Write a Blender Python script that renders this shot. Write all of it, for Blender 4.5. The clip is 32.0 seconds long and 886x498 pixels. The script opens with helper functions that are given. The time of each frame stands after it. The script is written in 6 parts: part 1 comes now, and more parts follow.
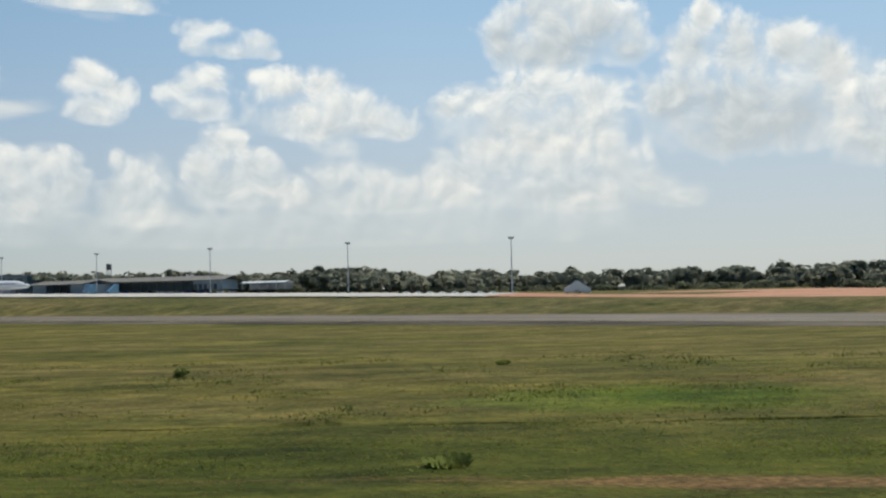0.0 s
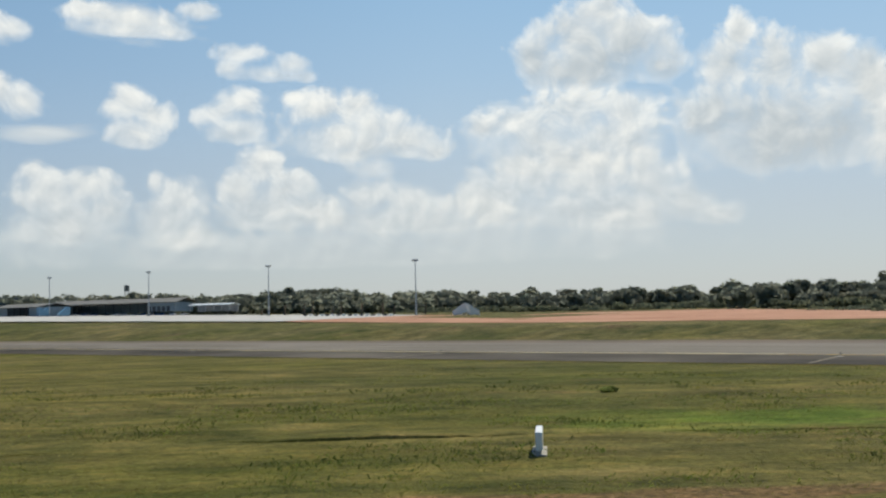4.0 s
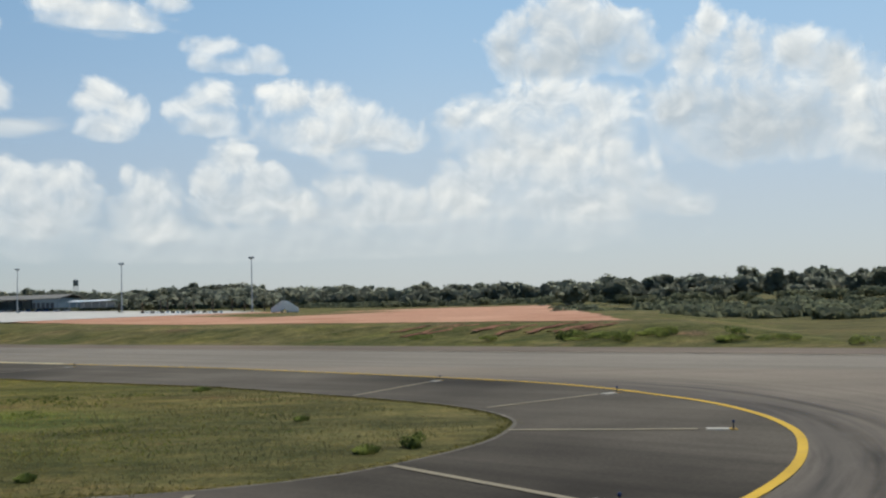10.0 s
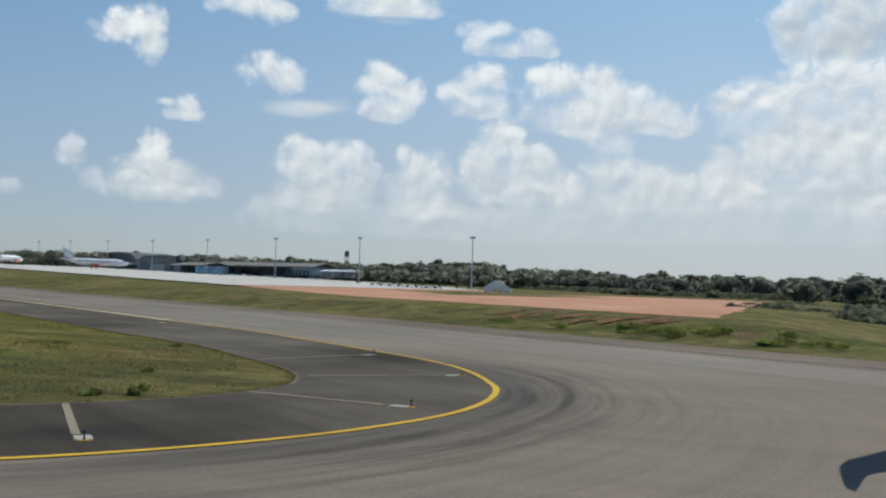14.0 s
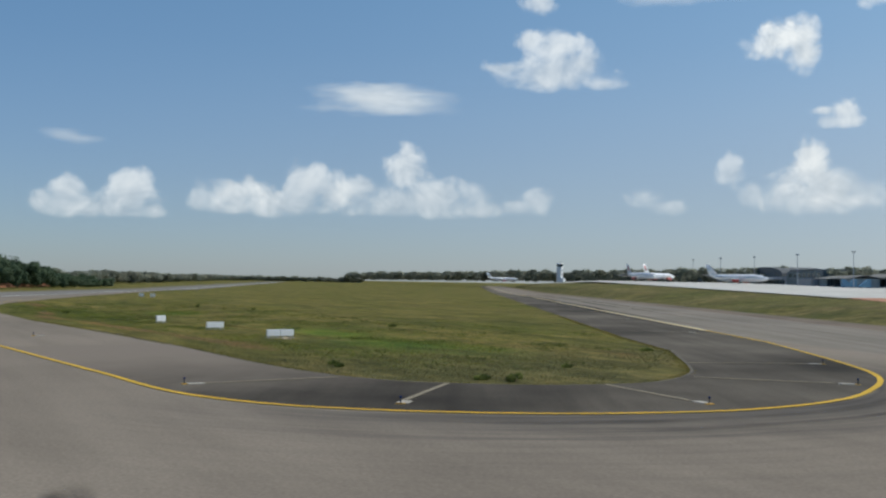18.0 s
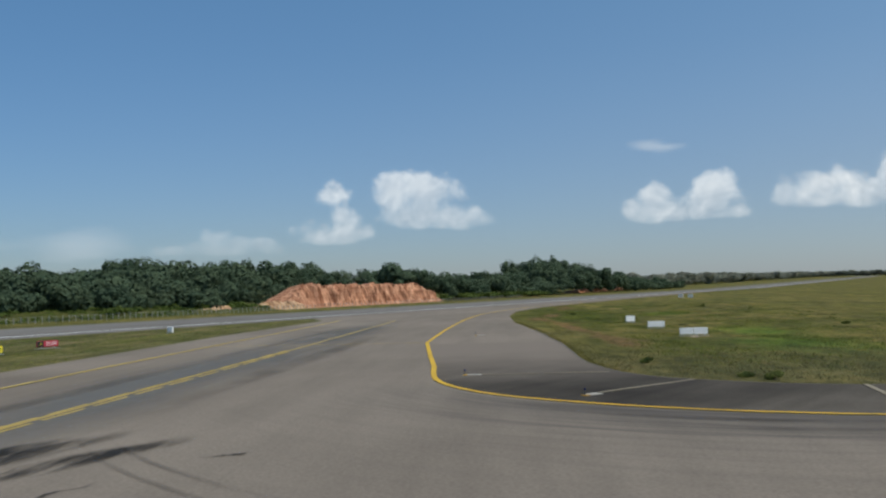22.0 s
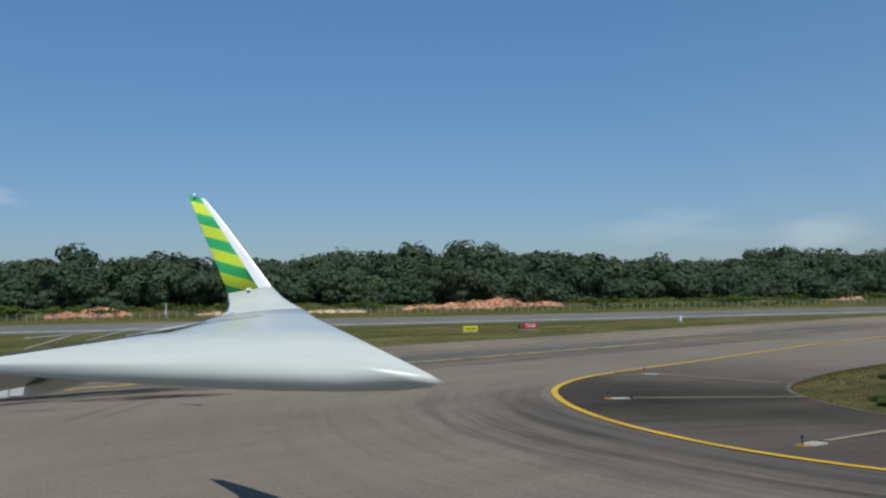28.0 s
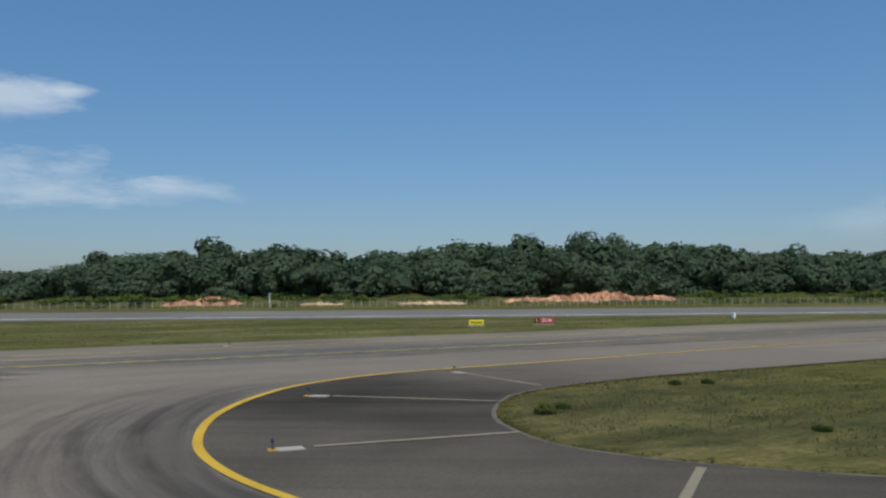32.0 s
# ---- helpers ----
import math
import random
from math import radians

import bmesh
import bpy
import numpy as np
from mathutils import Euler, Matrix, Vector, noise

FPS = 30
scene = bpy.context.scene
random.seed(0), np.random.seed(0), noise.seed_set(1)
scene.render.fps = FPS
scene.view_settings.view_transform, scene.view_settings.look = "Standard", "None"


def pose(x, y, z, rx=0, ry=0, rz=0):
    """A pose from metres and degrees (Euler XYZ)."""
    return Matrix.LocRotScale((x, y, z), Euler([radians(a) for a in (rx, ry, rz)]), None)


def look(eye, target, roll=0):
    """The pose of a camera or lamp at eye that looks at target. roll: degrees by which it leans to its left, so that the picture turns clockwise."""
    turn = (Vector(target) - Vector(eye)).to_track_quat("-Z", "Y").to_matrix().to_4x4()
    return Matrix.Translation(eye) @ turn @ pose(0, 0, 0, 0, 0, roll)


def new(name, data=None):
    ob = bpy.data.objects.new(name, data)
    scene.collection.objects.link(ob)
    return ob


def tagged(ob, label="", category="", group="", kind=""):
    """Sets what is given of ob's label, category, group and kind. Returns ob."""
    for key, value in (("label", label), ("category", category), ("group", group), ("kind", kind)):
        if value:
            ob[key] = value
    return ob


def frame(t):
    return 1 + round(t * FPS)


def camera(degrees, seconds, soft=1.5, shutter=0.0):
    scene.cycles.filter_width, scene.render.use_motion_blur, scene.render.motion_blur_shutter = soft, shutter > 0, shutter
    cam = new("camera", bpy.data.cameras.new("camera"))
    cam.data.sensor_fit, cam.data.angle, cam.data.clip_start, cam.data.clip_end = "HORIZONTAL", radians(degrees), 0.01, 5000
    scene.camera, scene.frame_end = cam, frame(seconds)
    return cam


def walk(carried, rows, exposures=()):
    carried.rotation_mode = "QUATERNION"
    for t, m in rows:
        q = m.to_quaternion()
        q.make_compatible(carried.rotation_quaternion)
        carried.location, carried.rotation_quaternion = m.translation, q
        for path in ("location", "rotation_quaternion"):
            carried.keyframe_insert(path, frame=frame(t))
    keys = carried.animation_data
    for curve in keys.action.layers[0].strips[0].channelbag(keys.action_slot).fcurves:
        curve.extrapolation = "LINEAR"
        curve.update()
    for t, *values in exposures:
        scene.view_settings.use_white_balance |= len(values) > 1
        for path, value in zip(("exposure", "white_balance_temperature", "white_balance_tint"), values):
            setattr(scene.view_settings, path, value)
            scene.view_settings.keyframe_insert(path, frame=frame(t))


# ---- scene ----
cam = camera(51.2, 32.0, soft=2.3)
PATH = [
    (0, pose(0.00, 0.00, 4.4, 92.49, 1.32, 0.28)),
    (0.5, pose(6.57, -0.77, 4.4, 92.50, 1.24, 0.50)),
    (1, pose(13.81, -1.76, 4.4, 93.46, 1.40, 0.47)),
    (1.5, pose(20.73, -2.58, 4.4, 92.63, 1.79, 1.24)),
    (2, pose(27.74, -2.83, 4.4, 92.20, 1.65, 2.55)),
    (2.5, pose(34.05, -3.10, 4.4, 92.99, 2.06, 2.37)),
    (4.5, pose(61.35, 0.33, 4.4, 93.72, 1.03, 3.76)),
    (5, pose(67.25, 0.37, 4.4, 93.16, 0.50, 4.13)),
    (5.5, pose(72.36, 0.54, 4.4, 93.32, 1.61, 2.87)),
    (6, pose(77.89, 0.36, 4.4, 93.39, 1.43, 2.46)),
    (6.5, pose(83.00, 0.22, 4.4, 92.79, 1.46, 2.37)),
    (7, pose(88.35, -0.16, 4.4, 92.68, 1.90, 1.74)),
    (7.5, pose(93.16, -0.99, 4.4, 93.34, 1.87, 1.30)),
    (8, pose(97.70, -1.92, 4.4, 93.15, 1.53, 1.67)),
    (8.5, pose(102.48, -2.35, 4.4, 92.93, 2.01, 1.44)),
    (9, pose(106.30, -1.99, 4.4, 92.96, 0.77, 2.22)),
    (9.5, pose(109.95, -1.95, 4.4, 93.68, 2.06, 1.54)),
    (10, pose(113.54, -2.02, 4.4, 93.21, 1.79, 2.40)),
    (10.5, pose(116.57, -1.95, 4.4, 92.34, 1.03, 3.91)),
    (11, pose(119.66, -1.93, 4.4, 94.05, 1.95, 3.11)),
    (11.5, pose(122.16, -1.93, 4.4, 93.58, -0.06, 5.01)),
    (12, pose(124.75, -2.10, 4.4, 94.45, 0.25, 6.18)),
    (12.5, pose(126.98, -2.25, 4.4, 93.50, -0.48, 8.45)),
    (13, pose(129.20, -2.46, 4.4, 93.28, -0.34, 11.03)),
    (13.5, pose(131.07, -2.49, 4.4, 92.59, -1.22, 14.80)),
    (15.5, pose(138.15, -2.72, 4.4, 92.95, -0.36, 31.61)),
    (16, pose(140.08, -2.44, 4.4, 93.02, -0.22, 37.37)),
    (16.5, pose(141.80, -1.98, 4.4, 92.33, -0.83, 43.14)),
    (17, pose(143.51, -1.21, 4.4, 92.19, -0.89, 48.46)),
    (17.5, pose(144.74, -0.26, 4.4, 91.92, -1.33, 53.51)),
    (18, pose(146.06, 0.84, 4.4, 92.24, -0.80, 58.22)),
    (18.5, pose(147.52, 2.07, 4.4, 91.87, -1.01, 63.44)),
    (19, pose(148.90, 3.57, 4.4, 92.10, -0.57, 68.20)),
    (19.5, pose(149.99, 5.10, 4.4, 91.89, -0.14, 72.72)),
    (20, pose(151.01, 6.94, 4.4, 91.78, -0.80, 78.19)),
    (20.5, pose(151.86, 8.62, 4.4, 92.10, 0.27, 81.40)),
    (21, pose(152.44, 10.52, 4.4, 92.15, -0.01, 86.45)),
    (21.5, pose(152.88, 12.38, 4.4, 92.62, 1.15, 89.99)),
    (22, pose(153.36, 14.46, 4.4, 92.46, 1.53, 93.76)),
    (22.5, pose(153.63, 16.46, 4.4, 92.53, 1.60, 97.86)),
    (23, pose(153.55, 18.52, 4.4, 92.72, 1.47, 102.00)),
    (23.5, pose(153.54, 20.56, 4.4, 92.64, 1.64, 105.53)),
    (24, pose(153.31, 23.06, 4.4, 92.20, 1.38, 110.08)),
    (24.5, pose(152.98, 25.23, 4.4, 92.63, 1.07, 114.00)),
    (25, pose(152.53, 27.44, 4.4, 92.74, 1.10, 117.59)),
    (25.5, pose(151.83, 29.67, 4.4, 92.66, 0.75, 121.45)),
    (26, pose(151.11, 32.07, 4.4, 92.45, 0.87, 125.15)),
    (26.5, pose(150.19, 34.35, 4.4, 92.76, 0.68, 128.45)),
    (28.5, pose(143.95, 42.10, 4.4, 92.33, 0.85, 140.47)),
    (29, pose(142.28, 43.90, 4.4, 92.09, 0.71, 143.03)),
    (29.5, pose(140.54, 45.48, 4.4, 91.51, 0.19, 145.12)),
    (30, pose(138.46, 47.04, 4.4, 91.75, 0.53, 146.88)),
    (30.5, pose(136.38, 48.43, 4.4, 91.81, 0.67, 147.97)),
    (31, pose(133.95, 49.52, 4.4, 91.62, 0.14, 149.29)),
    (31.5, pose(131.78, 50.63, 4.4, 91.54, 0.34, 149.81)),
    (32, pose(129.70, 51.50, 4.4, 92.09, 0.31, 150.10)),
]

walk(cam, PATH, [(0, 0.12, 6840, 6), (6, 0.11, 6700, 6), (10, 0.10, 6600, 6), (14, 0.05, 6370, 6), (19, 0.03, 6260, 6), (24, 0.03, 6240, 7), (32, 0.03, 6150, 7)])

# ---- world, sun ----
SUN_AZ, SUN_EL = 56.0, 58.0
world = bpy.data.worlds.new("sky")
scene.world = world
world.use_nodes = True
wt = world.node_tree
sky = wt.nodes.new("ShaderNodeTexSky")
sky.sky_type, sky.sun_disc = "NISHITA", False
sky.sun_elevation, sky.sun_rotation = radians(SUN_EL), radians(90 - SUN_AZ)
sky.air_density, sky.dust_density, sky.ozone_density = 1.0, 0.35, 2.2
tint = wt.nodes.new("ShaderNodeMix")
tint.data_type, tint.blend_type = "RGBA", "MULTIPLY"
tint.inputs[0].default_value = 1.0
# the sky dims a little towards the humid horizon
way = wt.nodes.new("ShaderNodeTexCoord")
high = wt.nodes.new("ShaderNodeSeparateXYZ")
wt.links.new(way.outputs["Generated"], high.inputs[0])
dim = wt.nodes.new("ShaderNodeValToRGB")
dim.color_ramp.elements[0].position, dim.color_ramp.elements[0].color = 0.0, (0.495, 0.56, 0.735, 1)
dim.color_ramp.elements[1].position, dim.color_ramp.elements[1].color = 0.34, (0.67, 0.92, 1.045, 1)
wt.links.new(high.outputs[2], dim.inputs[0])
wt.links.new(dim.outputs[0], tint.inputs[7])
wt.links.new(sky.outputs[0], tint.inputs[6])
wt.links.new(tint.outputs[2], wt.nodes["Background"].inputs[0])
wt.nodes["Background"].inputs[1].default_value = 0.091
sun = new("sun", bpy.data.lights.new("sun", "SUN"))
sun.data.energy, sun.data.angle, sun.data.color = 3.6, radians(0.53), (1.0, 0.95, 0.87)
ce, se = math.cos(radians(SUN_EL)), math.sin(radians(SUN_EL))
sun.matrix_world = look((ce * math.cos(radians(SUN_AZ)) * 500, ce * math.sin(radians(SUN_AZ)) * 500, se * 500), (0, 0, 0))
scene.view_settings.exposure = 0.0

# ---- materials ----
def material(name, rough=0.8, metal=0.0):
    m = bpy.data.materials.new(name)
    m.use_nodes = True
    b = m.node_tree.nodes["Principled BSDF"]
    b.inputs["Roughness"].default_value, b.inputs["Metallic"].default_value = rough, metal
    if rough >= 0.75:
        b.inputs["Specular IOR Level"].default_value = 0.08
    return m, m.node_tree, b


def node(nt, kind, **values):
    n = nt.nodes.new("ShaderNode" + kind)
    for key, value in values.items():
        n.inputs[key].default_value = value
    return n


def coords(nt):
    g = nt.nodes.new("ShaderNodeNewGeometry")
    return g.outputs["Position"]


def fbm(nt, where, scale, detail=5.0, rough=0.55, stretch=None):
    if stretch:
        mp = node(nt, "Mapping", Scale=stretch)
        nt.links.new(where, mp.inputs["Vector"])
        where = mp.outputs[0]
    n = node(nt, "TexNoise", Scale=scale, Detail=detail, Roughness=rough)
    nt.links.new(where, n.inputs["Vector"])
    return n.outputs[0]


def ramp(nt, value, *stops):
    r = nt.nodes.new("ShaderNodeValToRGB")
    e = r.color_ramp.elements
    e.remove(e[1])
    e[0].position, e[0].color = stops[0][0], (*stops[0][1], 1)
    for at, colour in stops[1:]:
        e.new(at).color = (*colour, 1)
    nt.links.new(value, r.inputs[0])
    return r.outputs[0]


def mix(nt, fac, a, b, kind="MIX"):
    m = nt.nodes.new("ShaderNodeMix")
    m.data_type, m.blend_type = "RGBA", kind
    for value, slot in ((fac, m.inputs[0]), (a, m.inputs[6]), (b, m.inputs[7])):
        if hasattr(value, "is_linked") or hasattr(value, "links"):
            nt.links.new(value, slot)
        else:
            slot.default_value = (*value, 1) if isinstance(value, tuple) else value
    return m.outputs[2]


def bump(nt, b, height, strength=0.3, distance=0.02):
    n = node(nt, "Bump", Strength=strength, Distance=distance)
    nt.links.new(height, n.inputs["Height"])
    nt.links.new(n.outputs[0], b.inputs["Normal"])


def plain(name, colour, rough=0.7, metal=0.0, vary=0.12, scale=3.0):
    m, nt, b = material(name, rough, metal)
    f = fbm(nt, coords(nt), scale)
    lo, hi = tuple(c * (1 - vary) for c in colour), tuple(min(1, c * (1 + vary)) for c in colour)
    nt.links.new(ramp(nt, f, (0.3, lo), (0.7, hi)), b.inputs["Base Color"])
    return m


def asphalt(name, colour, patch=0.25, stains=0.3, turn=0.0, long=0.12):
    m, nt, b = material(name, 0.92)
    p = coords(nt)
    if turn:
        mp = node(nt, "Mapping", Rotation=(0, 0, radians(-turn)))
        nt.links.new(p, mp.inputs["Vector"])
        p = mp.outputs[0]
    big = fbm(nt, p, 0.045, 4)
    streak = fbm(nt, p, 0.5, 4, 0.6, (long, 1.0, 1.0))
    grain = fbm(nt, p, 9.0, 3, 0.7)
    dk, lt = tuple(c * (1 - patch) for c in colour), tuple(c * (1 + patch) for c in colour)
    base = ramp(nt, big, (0.3, dk), (0.7, lt))
    s = ramp(nt, streak, (0.40, (1, 1, 1)), (0.72, (1 - stains, 1 - stains, 1 - stains)))
    base = mix(nt, 1.0, base, s, "MULTIPLY")
    g = ramp(nt, grain, (0.3, (0.82, 0.82, 0.82)), (0.7, (1.15, 1.15, 1.15)))
    nt.links.new(mix(nt, 1.0, base, g, "MULTIPLY"), b.inputs["Base Color"])
    bump(nt, b, grain, 0.25, 0.01)
    return m


def grass(name, lush=1.0, edge_soil=False, long=0.35, gain=1.0, bare_at=0.60, tint=(1.0, 1.0, 1.0)):
    m, nt, b = material(name, 0.95)
    p = coords(nt)
    big = fbm(nt, p, 0.055, 4, 0.6, (0.4, 1.0, 1.0))
    mid = fbm(nt, p, 0.36, 7, 0.70, (long, 1.0, 1.0))
    fine = fbm(nt, p, 4.0, 4, 0.7)
    base = ramp(nt, mid, (0.34, (0.052 * lush, 0.052, 0.018)), (0.47, (0.100, 0.095, 0.032)), (0.56, (0.134, 0.120, 0.045)), (0.68, (0.195, 0.165, 0.078)))
    green = ramp(nt, mid, (0.34, (0.034, 0.045, 0.011)), (0.50, (0.070, 0.082, 0.020)), (0.66, (0.108, 0.115, 0.030)))
    # dry straw-coloured patches between the green
    dry = ramp(nt, fbm(nt, p, 0.10, 6, 0.66, (0.5, 1.0, 1.0)), (0.42, (0, 0, 0)), (0.60, (0.8, 0.8, 0.8)))
    base = mix(nt, dry, base, ramp(nt, mid, (0.36, (0.095, 0.084, 0.034)), (0.62, (0.195, 0.162, 0.080))))
    lush_and_shade = []
    amount = ramp(nt, big, (0.45, (0, 0, 0)), (0.66, (0.85, 0.85, 0.85)))
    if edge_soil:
        # wetter hollows where the grass grows lush; the last ellipse is painted shade
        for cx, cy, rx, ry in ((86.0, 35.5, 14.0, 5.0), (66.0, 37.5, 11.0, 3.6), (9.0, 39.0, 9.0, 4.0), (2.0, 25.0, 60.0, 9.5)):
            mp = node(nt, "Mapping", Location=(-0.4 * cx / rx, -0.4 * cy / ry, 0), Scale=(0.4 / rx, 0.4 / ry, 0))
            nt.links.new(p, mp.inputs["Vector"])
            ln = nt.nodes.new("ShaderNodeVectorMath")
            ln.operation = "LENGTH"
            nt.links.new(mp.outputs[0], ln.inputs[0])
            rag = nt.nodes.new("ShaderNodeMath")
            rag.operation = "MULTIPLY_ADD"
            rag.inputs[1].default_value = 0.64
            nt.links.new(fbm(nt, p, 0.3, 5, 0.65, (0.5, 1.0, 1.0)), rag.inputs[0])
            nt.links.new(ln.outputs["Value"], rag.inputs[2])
            lush_and_shade.append(ramp(nt, rag.outputs[0], (0.48, (0.9, 0.9, 0.9)), (0.76, (0, 0, 0))))
    base = mix(nt, amount, base, green)
    for k, w in enumerate(lush_and_shade):
        # the last ellipse darkens the grass to imitate a cloud's shadow
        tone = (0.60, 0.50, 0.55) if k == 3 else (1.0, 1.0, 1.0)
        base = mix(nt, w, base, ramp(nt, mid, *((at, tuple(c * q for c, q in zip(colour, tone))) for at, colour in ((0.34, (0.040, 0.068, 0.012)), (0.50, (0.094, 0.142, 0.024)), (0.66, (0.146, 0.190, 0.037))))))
    bare = fbm(nt, p, 0.13, 6, 0.70, (long, 1.0, 1.0))
    if edge_soil:
        # dry greyish growth on the island's tip
        far_end = nt.nodes.new("ShaderNodeSeparateXYZ")
        nt.links.new(p, far_end.inputs[0])
        tip_part = node(nt, "MapRange", **{"From Min": 84.0, "From Max": 106.0, "To Max": 0.6})
        nt.links.new(far_end.outputs[0], tip_part.inputs[0])
        base = mix(nt, tip_part.outputs[0], base, ramp(nt, mid, (0.36, (0.062, 0.058, 0.036)), (0.62, (0.128, 0.114, 0.074))))
        # bare earth along the taxiway edge
        sep = nt.nodes.new("ShaderNodeSeparateXYZ")
        nt.links.new(p, sep.inputs[0])
        # its middle line wanders along the taxiway
        run = node(nt, "MapRange", **{"From Min": -60.0, "From Max": 110.0})
        nt.links.new(sep.outputs[0], run.inputs[0])
        line = ramp(nt, run.outputs[0], *(((x + 60) / 170, ((y - 10) / 20,) * 3) for x, y in ((-60, 27.5), (-14, 25.0), (2, 22.2), (12, 21.4), (20, 19.4), (29, 19.2), (37, 21.4), (44, 21.0), (54, 21.8), (64, 22.4), (76, 22.8), (88, 23.4), (100, 21.0))))
        off = node(nt, "Math")
        off.operation = "MULTIPLY_ADD"
        off.inputs[1].default_value = -20.0
        nt.links.new(line, off.inputs[0])
        nt.links.new(sep.outputs[1], off.inputs[2])
        far_off = node(nt, "Math")
        far_off.operation = "SUBTRACT"
        far_off.inputs[1].default_value = 10.0
        nt.links.new(off.outputs[0], far_off.inputs[0])
        away = node(nt, "Math")
        away.operation = "ABSOLUTE"
        nt.links.new(far_off.outputs[0], away.inputs[0])
        reach = node(nt, "MapRange", **{"From Min": 0.0, "From Max": 4.0})
        nt.links.new(away.outputs[0], reach.inputs[0])
        only = ramp(nt, run.outputs[0], (0.0, (0.6, 0.6, 0.6)), (0.50, (0.85, 0.85, 0.85)), (0.64, (1, 1, 1)), (0.86, (0.8, 0.8, 0.8)), (0.93, (0, 0, 0)))
        both = node(nt, "Math")
        both.operation = "MULTIPLY"
        nt.links.new(ramp(nt, reach.outputs[0], (0.10, (0.23, 0.23, 0.23)), (0.36, (0.10, 0.10, 0.10)), (0.7, (0, 0, 0))), both.inputs[0])
        nt.links.new(only, both.inputs[1])
        more = node(nt, "Math")
        nt.links.new(both.outputs[0], more.inputs[0]), nt.links.new(bare, more.inputs[1])
        spot = node(nt, "Mapping", Location=(-53.0 / 11.0, -21.6 / 1.1, 0), Scale=(1 / 11.0, 1 / 1.1, 0))
        nt.links.new(p, spot.inputs["Vector"])
        reach2 = nt.nodes.new("ShaderNodeVectorMath")
        reach2.operation = "LENGTH"
        nt.links.new(spot.outputs[0], reach2.inputs[0])
        plus = node(nt, "Math")
        nt.links.new(more.outputs[0], plus.inputs[0])
        nt.links.new(ramp(nt, reach2.outputs["Value"], (0.2, (0.22, 0.22, 0.22)), (0.95, (0, 0, 0))), plus.inputs[1])
        bare = plus.outputs[0]
    base = mix(nt, ramp(nt, bare, (bare_at, (0, 0, 0)), (bare_at + 0.10, (0.8, 0.8, 0.8))), base, ramp(nt, fine, (0.34, (0.098, 0.060, 0.038)), (0.64, (0.205, 0.126, 0.082))))
    g = ramp(nt, fine, (0.32, (0.62, 0.62, 0.58)), (0.68, (1.32, 1.32, 1.25)))
    # tussocks a stride across
    tussock = ramp(nt, fbm(nt, p, 0.95, 5, 0.62, (0.55, 1.0, 1.0)), (0.34, (0.62, 0.70, 0.62)), (0.50, (0.98, 1.0, 0.95)), (0.68, (1.32, 1.20, 1.15)))
    base = mix(nt, 0.9, base, tussock, "MULTIPLY")
    # denser and thinner growth in long bands
    bands = ramp(nt, fbm(nt, p, 0.085, 4, 0.6, (long, 1.3, 1.0)), (0.30, (0.72 * gain, 0.76 * gain, 0.58 * gain)), (0.52, (1.05 * gain, 0.99 * gain, 0.78 * gain)), (0.70, (1.36 * gain, 1.24 * gain, 0.86 * gain)))
    base = mix(nt, 1.0, base, bands, "MULTIPLY")
    if tint != (1.0, 1.0, 1.0):
        base = mix(nt, 1.0, base, tint, "MULTIPLY")
    nt.links.new(mix(nt, 1.0, base, g, "MULTIPLY"), b.inputs["Base Color"])
    bump(nt, b, fine, 0.9, 0.16)
    return m


def soil(name, dark, light, scale=0.12, washed=False):
    m, nt, b = material(name, 0.95)
    p = coords(nt)
    big = fbm(nt, p, scale, 6, 0.6)
    fine = fbm(nt, p, 2.5, 5, 0.65)
    base = ramp(nt, big, (0.3, dark), (0.7, light))
    g = ramp(nt, fine, (0.3, (0.78, 0.78, 0.78)), (0.7, (1.18, 1.18, 1.18)))
    if washed:
        # dark streaks imitate shaded crevices down the face; its layers are stained
        runs = ramp(nt, fbm(nt, p, 0.9, 6, 0.66, (1.0, 1.0, 0.22)), (0.36, (0.42, 0.36, 0.34)), (0.50, (0.95, 0.95, 0.95)), (0.68, (1.22, 1.20, 1.18)))
        layers = ramp(nt, fbm(nt, p, 0.5, 4, 0.6, (0.12, 0.12, 2.2)), (0.36, (0.80, 0.74, 0.72)), (0.62, (1.12, 1.10, 1.10)))
        base = mix(nt, 1.0, mix(nt, 1.0, base, runs, "MULTIPLY"), layers, "MULTIPLY")
    nt.links.new(mix(nt, 1.0, base, g, "MULTIPLY"), b.inputs["Base Color"])
    bump(nt, b, fine, 0.6, 0.1)
    return m


def foliage(name, dark, light):
    m, nt, b = material(name, 0.75)
    g = nt.nodes.new("ShaderNodeNewGeometry")
    big = fbm(nt, g.outputs["Position"], 0.12, 3)
    one = mix(nt, g.outputs["Random Per Island"], dark, light)
    shade = ramp(nt, big, (0.3, (0.7, 0.75, 0.7)), (0.7, (1.25, 1.15, 1.0)))
    nt.links.new(mix(nt, 1.0, one, shade, "MULTIPLY"), b.inputs["Base Color"])
    b.inputs["Specular IOR Level"].default_value = 0.08
    return m


def paint(name, colour, worn=0.35):
    m, nt, b = material(name, 0.75)
    p = coords(nt)
    w = fbm(nt, p, 1.6, 6, 0.7)
    v = fbm(nt, p, 0.2, 3)
    base = ramp(nt, v, (0.3, tuple(c * 0.8 for c in colour)), (0.7, colour))
    nt.links.new(mix(nt, ramp(nt, w, (0.52, (0, 0, 0)), (0.78, (worn, worn, worn))), base, (0.12, 0.11, 0.10)), b.inputs["Base Color"])
    return m


